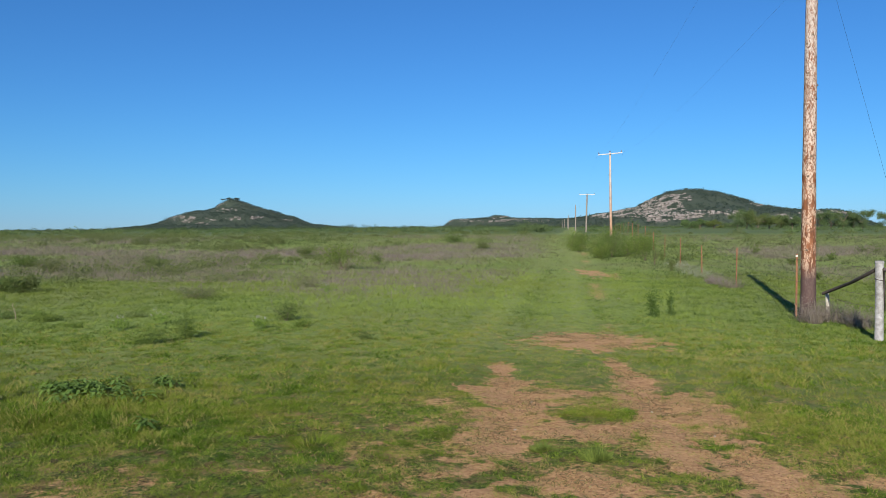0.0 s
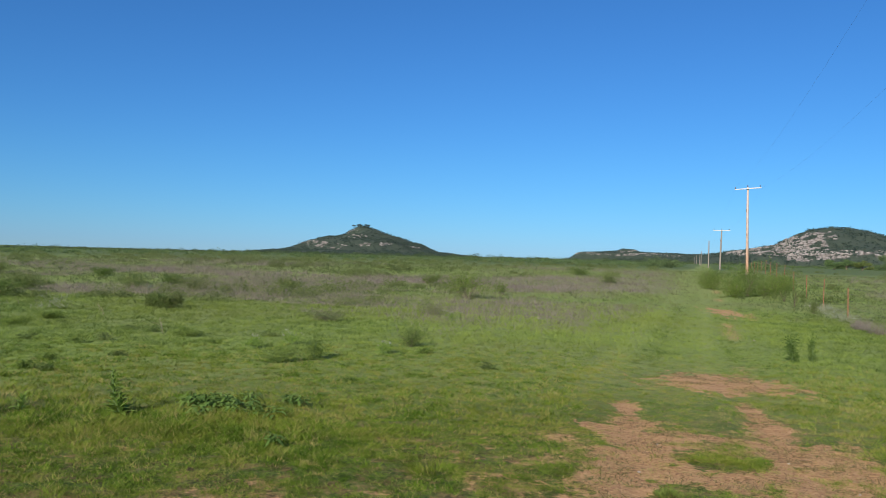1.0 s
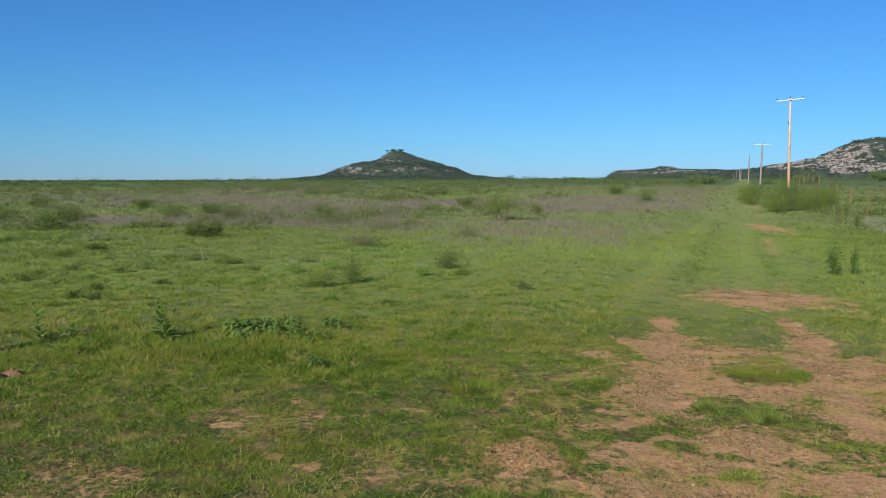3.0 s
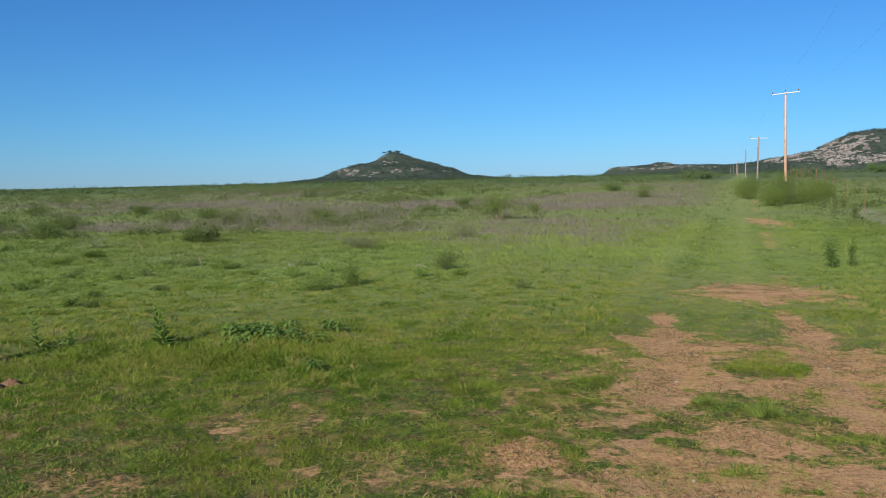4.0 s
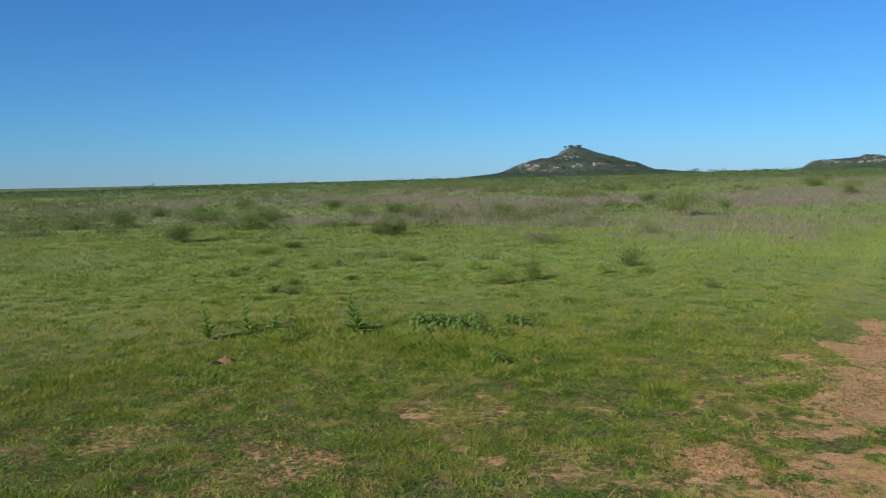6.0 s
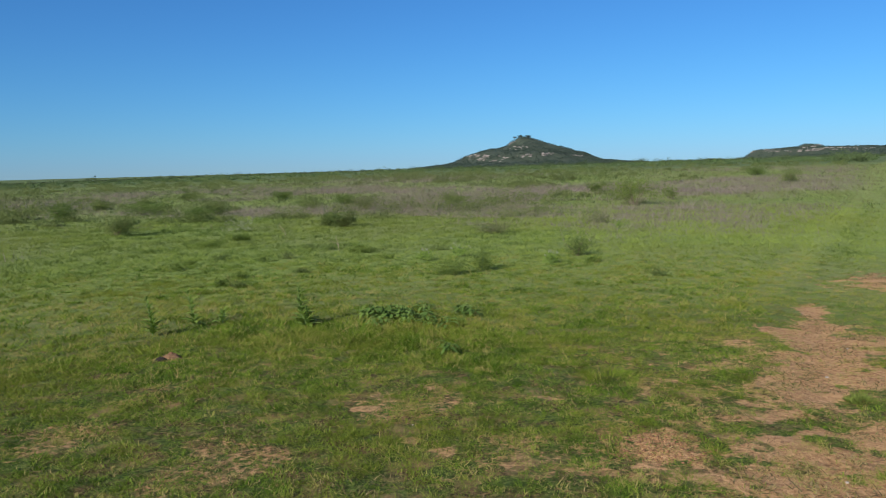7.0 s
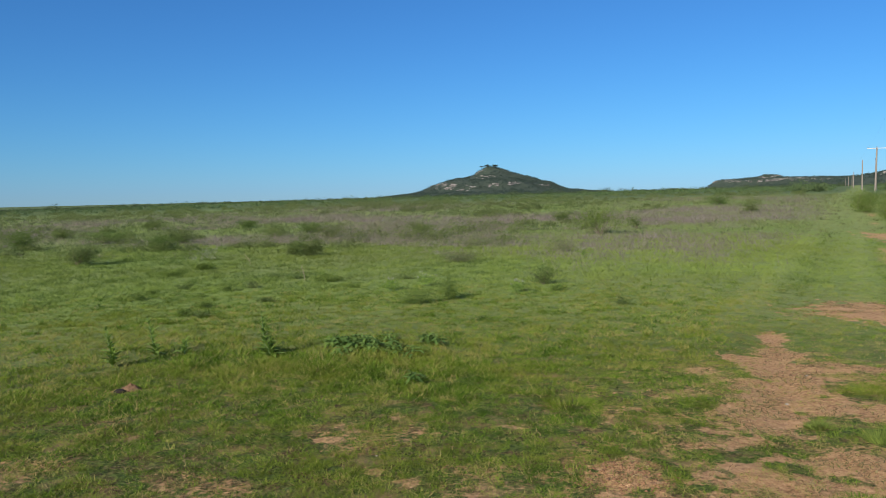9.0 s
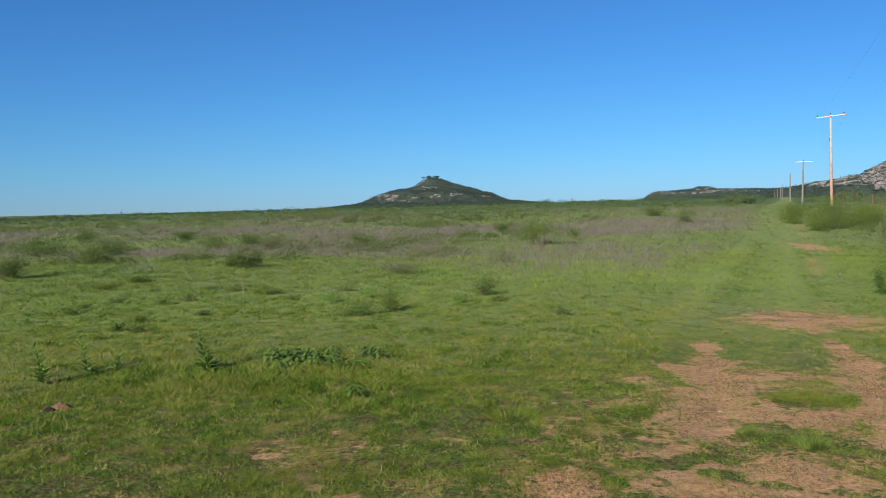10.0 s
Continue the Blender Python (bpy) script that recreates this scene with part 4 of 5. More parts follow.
def purple_weed(x, y, w, h, seed):
    """Thin dead stems at the foot of the pole."""
    rng = np.random.default_rng(seed)
    root = thing("dead_weed", x, y, "tangle of thin purplish-grey dead weeds", "weed", "dead weeds along the fence")
    n = 270
    q, d = rng.uniform(0, 2 * np.pi, n), np.sqrt(rng.random(n)) * w / 2
    bx, by = d * np.cos(q), d * np.sin(q)
    tip = np.stack([bx * 1.4 + rng.normal(0, 0.08, n), by * 1.4 + rng.normal(0, 0.08, n), h * rng.uniform(0.4, 1.1, n)], 1)
    side = np.stack([np.cos(q + 1.3), np.sin(q + 1.3), 0 * q], 1) * 0.005
    base = np.stack([bx, by, 0 * q - 0.02], 1)
    v = np.stack([base - side, base + side, tip], 1).reshape(-1, 3)
    part("stalk_tangle", mesh_of("stalk_tangle", v, np.arange(n)[:, None] * 3 + np.array([0, 1, 2]), DRY, np.repeat(rng.random(n), 3)), root)["kind"] = "stuff"
    v, f, t = leaf_cloud(rng, tip * [0.9, 0.9, 0.85], 300, 0.05, 0.03, 0.012)
    tagged(part("seed_fluff", mesh_of("seed_fluff", v, f, DRY, t), root), kind="stuff")


for k, (x, y, w, h) in enumerate([(6.75, 14.45, 0.45, 0.34), (7.05, 14.3, 0.5, 0.3), (7.2, 13.8, 0.45, 0.26), (6.6, 14.2, 0.4, 0.22), (7.05, 13.4, 0.4, 0.2), (8.3, 22.9, 0.7, 0.26), (8.35, 24.2, 0.6, 0.22), (8.6, 25.3, 0.5, 0.2)]):
    purple_weed(x, y, w, h * 1.25, 210 + k)


def pale_tuft(x, y, w, h, seed):
    rng = np.random.default_rng(seed)
    root = thing("pale_weed", x, y, "pale silvery tangle of dead weeds", "weed", "pale dead weeds")
    c = np.stack([rng.uniform(-w / 2, w / 2, 30), rng.uniform(-w / 2, w / 2, 30), rng.uniform(0, h, 30)], 1)
    v, f, t = leaf_cloud(rng, c, 200, 0.06, 0.10, 0.010, 0.6)
    v[:, 2] = np.maximum(v[:, 2], -0.01)
    tagged(part("stalk_tangle", mesh_of("stalk_tangle", v, f, PALE, t), root), kind="stuff")


pale_tuft(-13.36, 18.98, 0.7, 0.3, 229)
for k in range(3, 9):
    yy = 23.2 + 1.45 * k
    pale_tuft(4.35 + 0.171 * yy, yy, 0.9, 0.14, 230 + k)


# ---- small growth of the middle pasture ----
for k, (x, y, w) in enumerate([(-9.53, 11.96, 0.3), (-9.42, 12.68, 0.45), (-8.38, 12.58, 0.5), (-8.85, 15.02, 0.6), (-7.71, 15.3, 0.65), (-8.21, 14.83, 0.45), (-7.48, 10.53, 0.35), (-6.75, 9.49, 0.3),
                               (-9.14, 11.13, 0.4), (-6.82, 11.32, 0.35), (-7.12, 9.55, 0.2), (-8.19, 13.18, 0.35), (-6.26, 13.48, 0.4), (-1.17, 12.02, 0.35), (-2.45, 13.54, 0.45), (-5.78, 15.05, 0.6)]):
    shrub("leafy_tuft", "low dark green leafy tuft in the pasture grass", x, y, w * 0.9, 0.07 + 0.035 * (k % 3), (BUSH, LEAF)[k % 2], 700 + k, 380, 6, 0.032, "tuft", "leafy tufts of the pasture", 0.05, 0.2, GREENSTEM)


def flowering_weed(x, y, w, h, seed):
    """Upright green stems with small whitish flower heads."""
    rng = np.random.default_rng(seed)
    root = thing("flowering_weed", x, y, "upright weed with small whitish flower heads", "weed", "flowering weeds")
    tips = []
    for k in range(11):
        q, out = rng.uniform(0, 2 * np.pi), rng.uniform(0.1, 1.0) * w / 2
        tip = (out * math.cos(q), out * math.sin(q), h * rng.uniform(0.6, 1.0))
        part("stem", tube_mesh("stem", [(tip[0] * 0.3, tip[1] * 0.3, -0.02), (tip[0] * 0.6, tip[1] * 0.6, tip[2] * 0.5), tip], [0.004, 0.003, 0.002], GREENSTEM, 5), root)
        tips.append(tip)
    v, f, t = leaf_cloud(rng, np.array(tips) * [0.8, 0.8, 0.5], 260, np.array([0.04, 0.04, 0.05]), 0.05, 0.014, 0.5)
    v[:, 2] = np.maximum(v[:, 2], 0.0)
    part("foliage", mesh_of("foliage", v, f, WEED, t), root)
    for tip in tips[:7]:
        v, f, t = leaf_cloud(rng, np.array([tip]), 12, np.array([0.01, 0.01, 0.012]), 0.026, 0.015, 0.6)
        part("flower_head", mesh_of("flower_head", v, f, PALE, t), root, "small whitish flower head")


for k, (x, y, w, h) in enumerate([(-5.37, 13.19, 0.45, 0.24), (-4.96, 13.91, 0.4, 0.26), (-3.1, 13.33, 0.4, 0.2), (-3.0, 20.8, 0.5, 0.3)]):
    flowering_weed(x, y, w, h, 730 + k)


def dead_stalk(x, y, height, lean, seed):
    """A bare dry stalk with a few side twigs."""
    rng = np.random.default_rng(seed)
    root = thing("dead_stalk", x, y, "bare pale dry stalk leaning over the grass", "weed", "dead stalks")
    top = Vector((lean, 0.05, height))
    part("stalk", tube_mesh("stalk", [(0, 0, -0.03), tuple(top * 0.5 + Vector((0.02, 0, 0.02))), tuple(top)], [0.006, 0.005, 0.003], STRAW, 6), root)
    for k in range(5):
        at = top * (0.45 + 0.12 * k)
        tip = at + Vector((rng.normal(0, 0.09), rng.normal(0, 0.09), 0.08))
        part("twig", tube_mesh("twig", [tuple(at), tuple(tip)], [0.003, 0.002], STRAW, 5), root)


for k, (x, y, h, lean) in enumerate([(-11.03, 17.69, 0.26, -0.2), (-7.82, 14.53, 0.28, -0.1), (-11.66, 21.97, 0.5, 0.08), (-12.46, 22.22, 0.45, -0.1)]):
    dead_stalk(x, y, h, lean, 750 + k)


# ---- weeds of the near pasture ----
def leaf_shape(length, width, droop, segs=4):
    """A pointed leaf along +x with a folded midrib."""
    verts, faces = [], []
    for i in range(segs + 1):
        t = i / segs
        wd = width / 2 * math.sin(math.pi * min(1, 0.12 + 0.88 * t)) ** 0.8 if i < segs else 0.0005
        z = -droop * t * t * length
        verts += [(t * length, -wd, z + wd * 0.35), (t * length, 0, z), (t * length, wd, z + wd * 0.35)]
    for i in range(segs):
        a0 = i * 3
        faces += [(a0, a0 + 3, a0 + 4, a0 + 1), (a0 + 1, a0 + 4, a0 + 5, a0 + 2)]
    return np.array(verts), np.array(faces)


def leaf_object(parent, m, length, width, droop, mat, tint):
    v, f = leaf_shape(length, width, droop)
    v = np.array([m @ Vector(p) for p in v])
    part("leaf", mesh_of("leaf", v, f, mat, np.full(len(v), tint), True), parent)


def tall_weed(x, y, height, leaves, seed, label):
    rng = np.random.default_rng(seed)
    root = thing("tall_weed", x, y, label, "weed", "tall weeds")
    bend = rng.normal(0, 0.06, 2)
    part("stalk", tube_mesh("stalk", [(0, 0, -0.03), (bend[0] * 0.4, bend[1] * 0.4, height * 0.5), (bend[0], bend[1], height)], [0.006, 0.005, 0.002], GREENSTEM, 6), root)
    for k in range(leaves):
        t = 0.04 + 0.94 * (k / leaves) ** 1.5
        q = k * 137.5 + rng.uniform(-20, 20)
        size = 0.12 * (1.25 - 0.8 * t) * rng.uniform(0.8, 1.2)
        m = pose(bend[0] * t * t, bend[1] * t * t, height * t, 0, -rng.uniform(30, 55) - 25 * t, q)
        leaf_object(root, m, size, size * 0.32, rng.uniform(0.2, 0.8), WEED, rng.random())


tall_weed(-4.42, 7.3, 0.48, 52, 301, "tall leafy green weed on one stalk")
tall_weed(-4.36, 7.33, 0.20, 30, 302, "short leafy green weed beside a taller one")
tall_weed(-4.3, 7.22, 0.16, 26, 306, "short leafy green weed beside a taller one")
tall_weed(-5.62, 6.4, 0.40, 40, 303, "leafy green weed standing in the grass")
tall_weed(-5.6, 7.02, 0.42, 34, 304, "slim leafy green weed standing in the grass")
tall_weed(-5.3, 7.1, 0.2, 22, 305, "low leafy green weed standing in the grass")


def broad_weed(x, y, size, seed, mat=None):
    rng = np.random.default_rng(seed)
    root = thing("broadleaf_weed", x, y, "low dark green broad-leaved weed", "weed", "broad-leaved weeds")
    for k in range(36):
        q, out = k * 137.5, rng.uniform(0, 0.75) * size
        m = pose(out * math.cos(radians(q)), out * math.sin(radians(q)), rng.uniform(0.03, 0.11), 0, -rng.uniform(0, 45), q + rng.uniform(-40, 40))
        leaf_object(root, m, rng.uniform(0.04, 0.075), rng.uniform(0.022, 0.036), rng.uniform(0.3, 1.0), mat or DARKLEAF, rng.random())


weed_rng = np.random.default_rng(319)
for k in range(19):
    x, y = -3.5 + weed_rng.normal(0, 0.3), 8.0 + weed_rng.normal(0, 0.24)
    broad_weed(x, y, weed_rng.uniform(0.06, 0.17), 320 + k)
broad_weed(-2.95, 8.3, 0.13, 341)
broad_weed(-2.8, 8.2, 0.1, 342)
broad_weed(-2.42, 6.45, 0.07, 343)


def tussock(x, y, width, height, seed, label, mat):
    """A clump of longer grass."""
    rng = np.random.default_rng(seed)
    n = 560
    q, d = rng.uniform(0, 2 * np.pi, n), np.sqrt(rng.random(n)) * width / 2
    base = np.stack([d * np.cos(q), d * np.sin(q), 0 * q - 0.01], 1)
    h = height * rng.uniform(0.5, 1.1, n) * (1.1 - 0.5 * (2 * d / width) ** 2)
    tip = base * [1.5, 1.5, 1] + np.stack([rng.normal(0, 0.03, n), rng.normal(0, 0.03, n), h], 1)
    side = np.stack([-np.sin(q + 0.8), np.cos(q + 0.8), 0 * q], 1) * 0.0035
    v = np.stack([base - side, base + side, tip], 1).reshape(-1, 3)
    ob = new("grass_tuft", mesh_of("grass_tuft", v, np.arange(n)[:, None] * 3 + np.array([0, 1, 2]), mat, np.repeat(rng.random(n), 3)))
    ob.matrix_basis = pose(x, y, float(land(x, y)))
    tagged(ob, label, "grass tuft", "grass tufts")


for k, (x, y, w, h) in enumerate([(1.1, 5.67, 0.2, 0.11), (1.28, 7.05, 0.4, 0.045), (1.52, 7.1, 0.34, 0.045), (1.08, 7.05, 0.3, 0.04), (0.75, 6.0, 0.16, 0.06), (-1.0, 6.1, 0.4, 0.07), (-1.9, 6.2, 0.5, 0.07), (0.75, 4.55, 0.22, 0.045), (-0.28, 4.1, 0.3, 0.028), (-0.65, 3.93, 0.26, 0.028)]):
    tussock(x, y, w, h, 340 + k, "bright green grass tuft on bare soil" if k < 5 else "longer dark green grass tuft", MEADOW if k in (0, 4) else GRASS)


# ---- fence ----
def fence_x(y):
    return 4.5 + 0.171 * y


def build_fence():
    fence = thing("wire_fence", 0, 0, "barbed-wire fence of rusty steel posts with a pale pipe corner post", "fence", z=0.0)

    def foot(y, dx=0.0):
        x = fence_x(y) + dx
        return x, y, float(land(x, y))

    x, y, z = foot(11.87)
    corner = (x, y)
    post = part("corner_post", tube_mesh("corner_post", [(x, y, z - 0.1), (x, y, z + 0.6), (x - 0.006, y, z + 1.16), (x - 0.006, y, z + 1.19)], [0.062, 0.06, 0.06, 0.045], STEEL, 20), fence, "pale weathered round pipe post")
    part("cap", tube_mesh("cap", [(x - 0.006, y, z + 1.165), (x - 0.006, y, z + 1.2)], [0.066, 0.058], STEEL, 20), post)
    part("strap", tube_mesh("strap", [(x + 0.02, y - 0.066, z + 1.1), (x + 0.035, y - 0.07, z + 0.8), (x + 0.045, y - 0.068, z + 0.45)], [0.014, 0.012, 0.008], DARKPIPE, 6), post, "dark strip of loose wrapping")
    part("tie_wire", tube_mesh("tie_wire", [(x + 0.066 * math.cos(q), y + 0.066 * math.sin(q), z + 0.93 + 0.02 * math.sin(q)) for q in np.linspace(0, 6.283, 18)], [0.005] * 18, WIRE, 5), post)
    sx, sy, sz = foot(14.36)
    stub = part("brace_stub", tube_mesh("brace_stub", [(sx, sy, sz - 0.1), (sx + 0.01, sy, sz + 0.25), (sx - 0.005, sy, sz + 0.52)], [0.035, 0.036, 0.03], OLDWOOD, 10), fence, "short crooked wooden stake")
    part("brace_rail", tube_mesh("brace_rail", [(sx - 0.02, sy + 0.12, sz + 0.50), (0.5 * (sx + x), 0.5 * (sy + y), 0.5 * (sz + z) + 0.79), (x - 0.02, y + 0.05, z + 1.07)], [0.028, 0.028, 0.028], DARKPIPE, 12), fence, "dark slanting pipe rail")
    part("brace_rail", tube_mesh("brace_rail", [(x + 0.03, y - 0.05, z + 1.07), (x + 0.32, y - 1.9, z + 0.98)], [0.028, 0.028], DARKPIPE, 12), fence, "dark pipe rail")
    x2, y2 = x + 0.33, y - 1.95
    part("corner_post", tube_mesh("corner_post", [(x2, y2, z - 0.1), (x2, y2, z + 1.15)], [0.055, 0.055], STEEL, 16), fence)
    ys = [15.2] + [16.4 + 6.3 * k for k in range(1, 14)]
    for k, py in enumerate(ys):
        for dx, dy in ((0, 0),):
            px, py2, pz = foot(py + dy, dx - (0.33 if k == 0 else 0))
            lean = 0.02 * math.sin(k * 2.3 + dy * 5)
            top = (px + lean, py2, pz + 1.22 - 0.06 * (k % 3))
            bm = bmesh.new()
            # T-shaped section: flange to the field, stem behind, small studs down the face
            for sx_, sy_, ox, oy in ((0.035, 0.006, 0, 0), (0.006, 0.035, 0, 0.018)):
                g = bmesh.ops.create_cube(bm, size=1)["verts"]
                bmesh.ops.scale(bm, vec=(sx_, sy_, top[2] - pz + 0.2), verts=g)
                bmesh.ops.translate(bm, vec=(ox, oy, (top[2] - pz - 0.2) / 2), verts=g)
            for s in range(12):
                g = bmesh.ops.create_cube(bm, size=1)["verts"]
                bmesh.ops.scale(bm, vec=(0.014, 0.01, 0.012), verts=g)
                bmesh.ops.translate(bm, vec=(0, -0.007, 0.2 + 0.08 * s), verts=g)
            bmesh.ops.transform(bm, matrix=Matrix.Translation((px, py2, pz)) @ Matrix.Shear("XY", 4, (lean, 0)), verts=bm.verts)
            me = bpy.data.meshes.new("steel_post")
            bm.to_mesh(me)
            bm.free()
            me.materials.append(RUST)
            p = part("steel_post", me, fence, "rusty orange steel T-post")
            if k == 0:
                part("tip", boxed("tip", (0.036, 0.03, 0.05), WHITE, 0.006, (top[0], top[1] + 0.008, top[2] - 0.04)), p, "white painted tip")
    # five strands, sagging a little between the posts
    stops = [11.87, 14.36] + ys
    for k, h in enumerate((0.25, 0.46, 0.68, 0.90, 1.10)):
        pts = []
        for a0, b0 in zip(stops[:-1], stops[1:]):
            for s in (0, 0.25, 0.5, 0.75):
                py = a0 + (b0 - a0) * s
                px, _, pz = foot(py, -0.012 - 0.33 * max(0.0, 1 - abs(py - 15.2) / (0.84 if py < 15.2 else 7.5)))
                pts.append((px, py, pz + h - 0.10 * s * (1 - s) * (1 + 0.5 * math.sin(k + a0)) + 0.02 * math.sin(k * 3 + a0)))
        part("strand", tube_mesh("strand", pts, [0.0032] * len(pts), WIRE, 4), fence, "rusty barbed wire")


build_fence()


# ---- power line ----
def utility_pole(x, y, height, girth, mat, label, arm=2.15, turn=-8.3, lean=0.0, arm_z=0.12, knots=False, arm_mat=None, bracket=True, tilt=0.0, arm_size=0.085):
    root = thing("utility_pole", x, y, label, "utility pole", "poles of the power line", turn=turn)
    steps = [(-0.15, 1.0), (0.5, 0.97), (height * 0.35, 0.88), (height * 0.7, 0.76), (height - 0.02, 0.66), (height, 0.6)]
    shaft = part("shaft", tube_mesh("shaft", [(lean * s + 0.01 * math.sin(s * 2.1), 0, s) for s, _ in steps], [girth * w for _, w in steps], mat, 24), root)
    if knots:
        rng = np.random.default_rng(7)
        for k in range(16):
            s, q = 0.8 + 6.2 * k / 16 + rng.uniform(-0.2, 0.2), rng.uniform(-2.6, -0.5)
            r = girth * (1 - 0.35 * s / height)
            c = (lean * s + 0.01 * math.sin(s * 2.1) + r * math.cos(q), r * math.sin(q), s)
            part("knot", tube_mesh("knot", [c, (c[0] + 0.012 * math.cos(q), c[1] + 0.012 * math.sin(q), s)], [0.022, 0.012], STEM, 8), shaft)
    if arm:
        top = height - arm_z
        cx = lean * top
        cross = part("crossarm", boxed("crossarm", (arm, 0.08, arm_size), arm_mat or ARM, 0.012), root, "pale weathered timber crossarm")
        cross.matrix_basis = pose(cx, -girth * 0.75 - 0.05, top, 0, tilt, 0)
        for s in (-0.46, 0.46, 0.0):
            ix, iy, iz = s * arm, 0, arm_size / 2
            if s == 0:
                iy, iz = girth * 0.75 + 0.05, height - top
            ins = part("insulator", tube_mesh("insulator", [(ix, iy, iz), (ix, iy, iz + 0.06), (ix, iy, iz + 0.07), (ix, iy, iz + 0.14), (ix, iy, iz + 0.17)], [0.015, 0.015, 0.05, 0.04, 0.025], GLASSY, 12), cross, "small brown insulator")
        part("bolt", tube_mesh("bolt", [(0, -0.09, 0), (0, girth * 1.7, 0)], [0.018, 0.018], DARKPIPE, 8), cross)
        if bracket:
            part("bracket", boxed("bracket", (0.05, 0.06, 0.24), DARKPIPE, 0.008, (lean * height * 0.73 - girth * 0.9, -0.02, height * 0.73)), root, "small dark bracket")
    return root


LINE = [(6.8, 14.8, 7.6), (15.05, 71.2, 7.4), (23.4, 130.0, 6.25), (30.6, 183.5, 6.0), (39.5, 250.0, 4.3), (48.5, 310.0, 4.1), (56.5, 370.0, 4.1), (64.5, 430.0, 4.0)]
utility_pole(6.8, 14.8, 7.6, 0.138, POLE, "peeled pine utility pole with strips of red-brown bark", knots=True, bracket=False, lean=0.004)
utility_pole(15.05, 71.2, 7.4, 0.125, TANPOLE, "tall wooden utility pole with a pale crossarm", lean=-0.016, tilt=-5.0, arm_size=0.085)
for k, (x, y, h) in enumerate(LINE[2:]):
    utility_pole(x, y, h, 0.15 if k < 2 else 0.13, GREYPOLE, "far grey wooden utility pole", arm_mat=ARM, arm=2.5 if k == 0 else 0, lean=0.02 if k == 0 else 0.004 * (-1) ** k, arm_size=0.1)


def build_lines():
    lines = thing("power_line", 0, 0, "thin overhead wires between the poles", "power line", z=0.0)
    for side in (-1.1, 1.1):
        pts = []
        for (x0, y0, h0), (x1, y1, h1) in zip(LINE[:4], LINE[1:5]):
            z0, z1 = float(land(x0, y0)) + h0 + 0.06, float(land(x1, y1)) + h1 + 0.06
            for s in np.linspace(0, 1, 14)[:-1]:
                pts.append((x0 + (x1 - x0) * s + side * 0.99, y0 + (y1 - y0) * s - 0.15 * side, z0 + (z1 - z0) * s - 2.4 * s * (1 - s)))
        part("wire", tube_mesh("wire", pts, [0.0017] * len(pts), CABLE, 5), lines)
    part("guy_wire", tube_mesh("guy_wire", [(6.9, 14.8, 7.2), (10.2, 16.9, 0.0)], [0.0022, 0.0022], CABLE, 5), lines)
    back_x, back_y = 6.8 - 8.3, 14.8 - 57.0
    for side in (-1.1, 1.1):
        part("wire", tube_mesh("wire", [(6.8 + side + (back_x - 6.8) * s, 14.8 + (back_y - 14.8) * s, 7.6 + 0.06 - 2.4 * s * (1 - s)) for s in np.linspace(0, 1, 12)], [0.0017] * 12, CABLE, 5), lines)


build_lines()


# ---- trees behind the fenced field ----
def tree(x, y, height, width, mat, seed, label):
    rng = np.random.default_rng(seed)
    root = thing("tree", x, y, label, "tree", "trees behind the field")
    trunk = part("trunk", tube_mesh("trunk", [(0, 0, -0.2), (0.1, 0, height * 0.2), (0.05, 0.1, height * 0.45)], [0.22, 0.18, 0.12], STEM, 8), root)
    centres = []
    for k in range(7):
        q, out = k * 0.9 + rng.uniform(-0.3, 0.3), rng.uniform(0.25, 0.5) * width
        tip = np.array([math.cos(q) * out, math.sin(q) * out, height * rng.uniform(0.22, 0.85)])
        part("limb", tube_mesh("limb", [(0.06, 0.03, height * 0.3), tuple(tip * [0.5, 0.5, 0.85]), tuple(tip)], [0.10, 0.07, 0.03], STEM, 6), trunk)
        for s in range(4):
            centres.append(tip + rng.normal(0, 0.09, 3) * [width, width, height])
    v, f, t = leaf_cloud(rng, np.array(centres), 4600, np.array([0.085 * width, 0.085 * width, 0.075 * height]), 0.2, 0.15)
    v[:, 2] = np.maximum(v[:, 2], 0.15)
    part("crown", mesh_of("crown", v, f, mat, t), root)


for k, (az, d, h, w, bright) in enumerate([(20.3, 255, 4.6, 5.5, 0), (20.9, 262, 6.3, 6, 0), (21.6, 255, 6.6, 7, 1), (22.3, 260, 4.6, 6, 1), (23.0, 265, 4.2, 5.5, 0), (23.7, 262, 4.2, 5, 0), (24.4, 260, 4.4, 5, 0), (25.3, 262, 5.0, 6, 0),
                                           (26.0, 268, 5.2, 6, 0), (26.7, 262, 5.4, 6, 0), (27.3, 266, 5.6, 6, 0), (27.8, 260, 5.0, 5, 0), (29.2, 262, 5.0, 5, 0), (17.2, 250, 2.6, 5, 0), (17.9, 255, 2.8, 5, 0), (18.8, 250, 2.4, 4, 1), (30.0, 262, 5, 6, 0)]):
    tree(d * math.sin(radians(az)), d * math.cos(radians(az)), h, w, MIDLEAF if bright else WOODS, 400 + k, "bright green leafy tree in a row" if bright else "dark green bushy tree in a row")


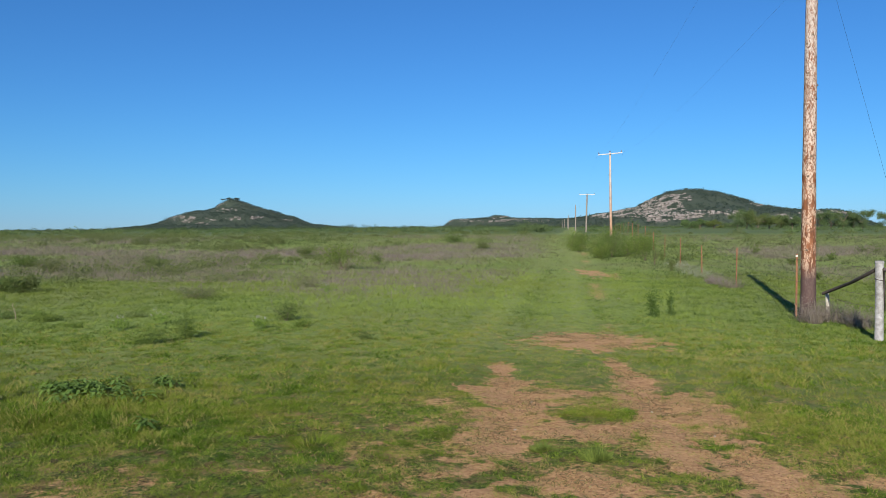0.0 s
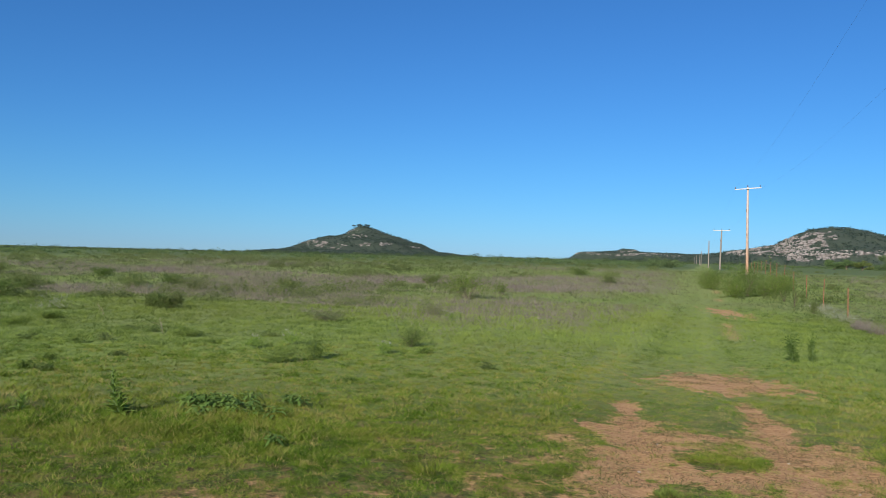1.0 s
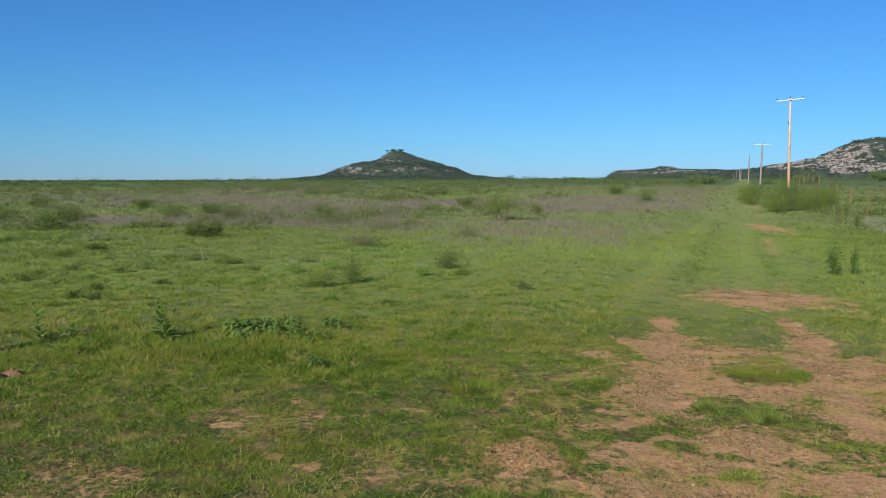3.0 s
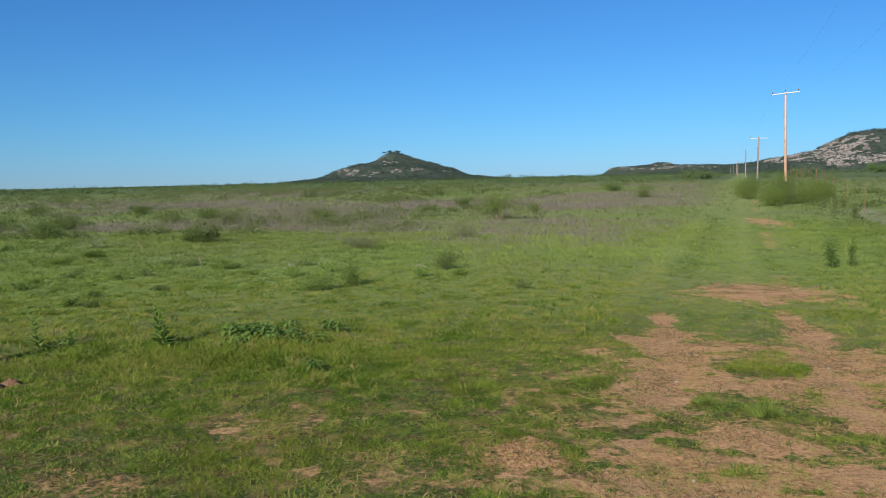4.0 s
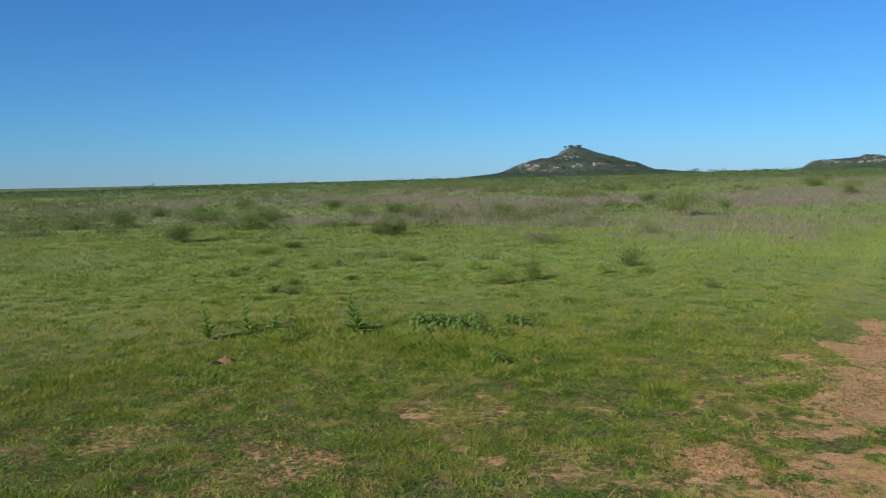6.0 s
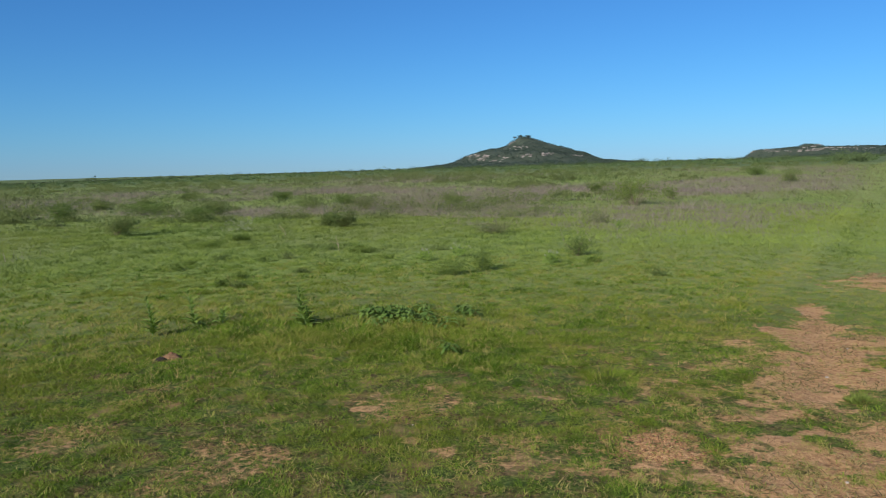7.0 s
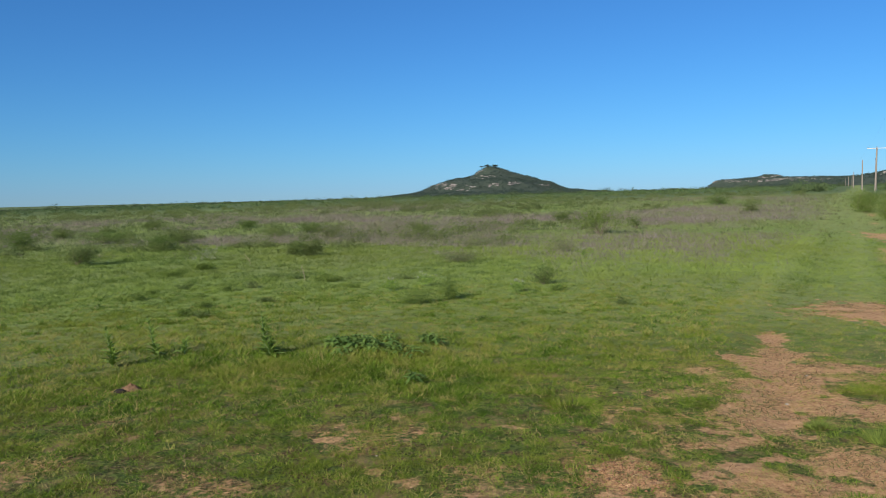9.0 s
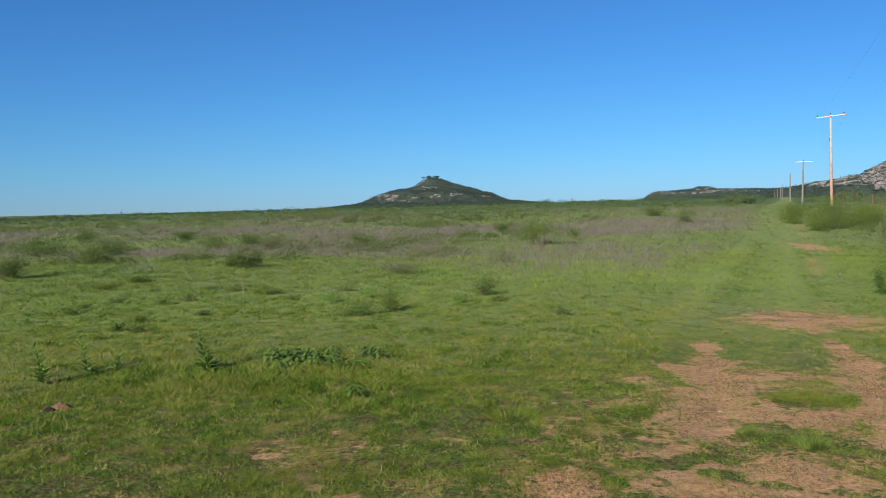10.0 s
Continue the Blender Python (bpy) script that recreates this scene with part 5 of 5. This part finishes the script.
# ---- small stones on the track and in the pasture ----
def stone(x, y, size, seed):
    bm = bmesh.new()
    bmesh.ops.create_icosphere(bm, subdivisions=2, radius=1)
    r = random.Random(seed)
    for v in bm.verts:
        v.co *= 1 + r.uniform(-0.12, 0.12)
    bmesh.ops.scale(bm, vec=(size, size * 0.8, size * 0.55), verts=bm.verts)
    me = bpy.data.meshes.new("stone")
    bm.to_mesh(me)
    bm.free()
    me.materials.append(STONE)
    ob = new("stone", me)
    ob.matrix_basis = pose(x, y, float(land(x, y)) + size * 0.3, 0, 0, seed * 40)
    tagged(ob, "small pale stone lying on the ground", "stone", "small stones")


for k, (x, y, s) in enumerate([(4.2, 19.0, 0.03), (-0.9, 5.6, 0.010), (-2.0, 4.6, 0.009), (1.9, 7.2, 0.012), (0.6, 6.6, 0.014), (2.2, 6.4, 0.012), (0.5, 4.4, 0.012), (0.85, 7.6, 0.012)]):
    stone(x, y, s, 500 + k)


# ---- dark trees on the top of the pointed hill ----
for k, (u, h, w) in enumerate([(-7, 3.2, 5), (-4, 2.6, 4), (4, 3.0, 5), (8, 2.4, 5), (-14, 1.6, 4)]):
    a = radians(-14.8)
    cx, cy = 1200 * math.sin(a) + u * math.cos(a), 1200 * math.cos(a) - u * math.sin(a)
    rng = np.random.default_rng(600 + k)
    root = thing("hilltop_tree", cx, cy, "small dark spreading tree on the hilltop", "tree", "trees on the hilltop", z=45.0)
    part("trunk", tube_mesh("trunk", [(0, 0, -1), (0.2, 0, 1.2), (0.4, 0.2, 2.4)], [0.25, 0.2, 0.1], STEM, 6), root)
    centres = rng.normal(0, 1, (14, 3)) * [w * 0.22, w * 0.22, 0.4] + [0, 0, h * 0.85]
    v, f, t = leaf_cloud(rng, centres, 260, np.array([0.5, 0.5, 0.35]), 0.8, 0.6)
    part("crown", mesh_of("crown", v, f, HILLLEAF, t), root)


# ---- burrow mound ----
def burrow(x, y):
    rng = np.random.default_rng(77)
    root = thing("burrow_mound", x, y, "small mound of red soil beside a dark burrow in the grass", "mound")
    q, d = np.meshgrid(np.linspace(0, 2 * np.pi, 25)[:-1], np.linspace(0, 1, 8))
    h = 0.06 * (1 - d) ** 0.8 * (0.7 + 0.6 * rng.random(d.shape)) - 0.01
    h[0] = h[0, 0]
    v = np.stack([d * 0.12 * np.cos(q), d * 0.09 * np.sin(q), h], -1).reshape(-1, 3)
    i, j = np.meshgrid(np.arange(7), np.arange(24), indexing="ij")
    k = (j + 1) % 24
    part("mound", mesh_of("mound", v, np.stack([i * 24 + j, i * 24 + k, (i + 1) * 24 + k, (i + 1) * 24 + j], -1).reshape(-1, 4)[:, ::-1], EARTH), root, "crumbly red soil")
    # near-black lump half sunk here paints the burrow's shade; no hollow is dug
    bm = bmesh.new()
    bmesh.ops.create_uvsphere(bm, u_segments=16, v_segments=8, radius=1)
    bmesh.ops.scale(bm, vec=(0.06, 0.05, 0.035), verts=bm.verts)
    bmesh.ops.translate(bm, vec=(-0.02, -0.12, 0.0), verts=bm.verts)
    me = bpy.data.meshes.new("hole_shade")
    bm.to_mesh(me)
    bm.free()
    me.materials.append(HOLESHADE)
    part("hole_shade", me, root, "near-black lump in place of the shaded burrow mouth")


burrow(-4.8, 5.68)
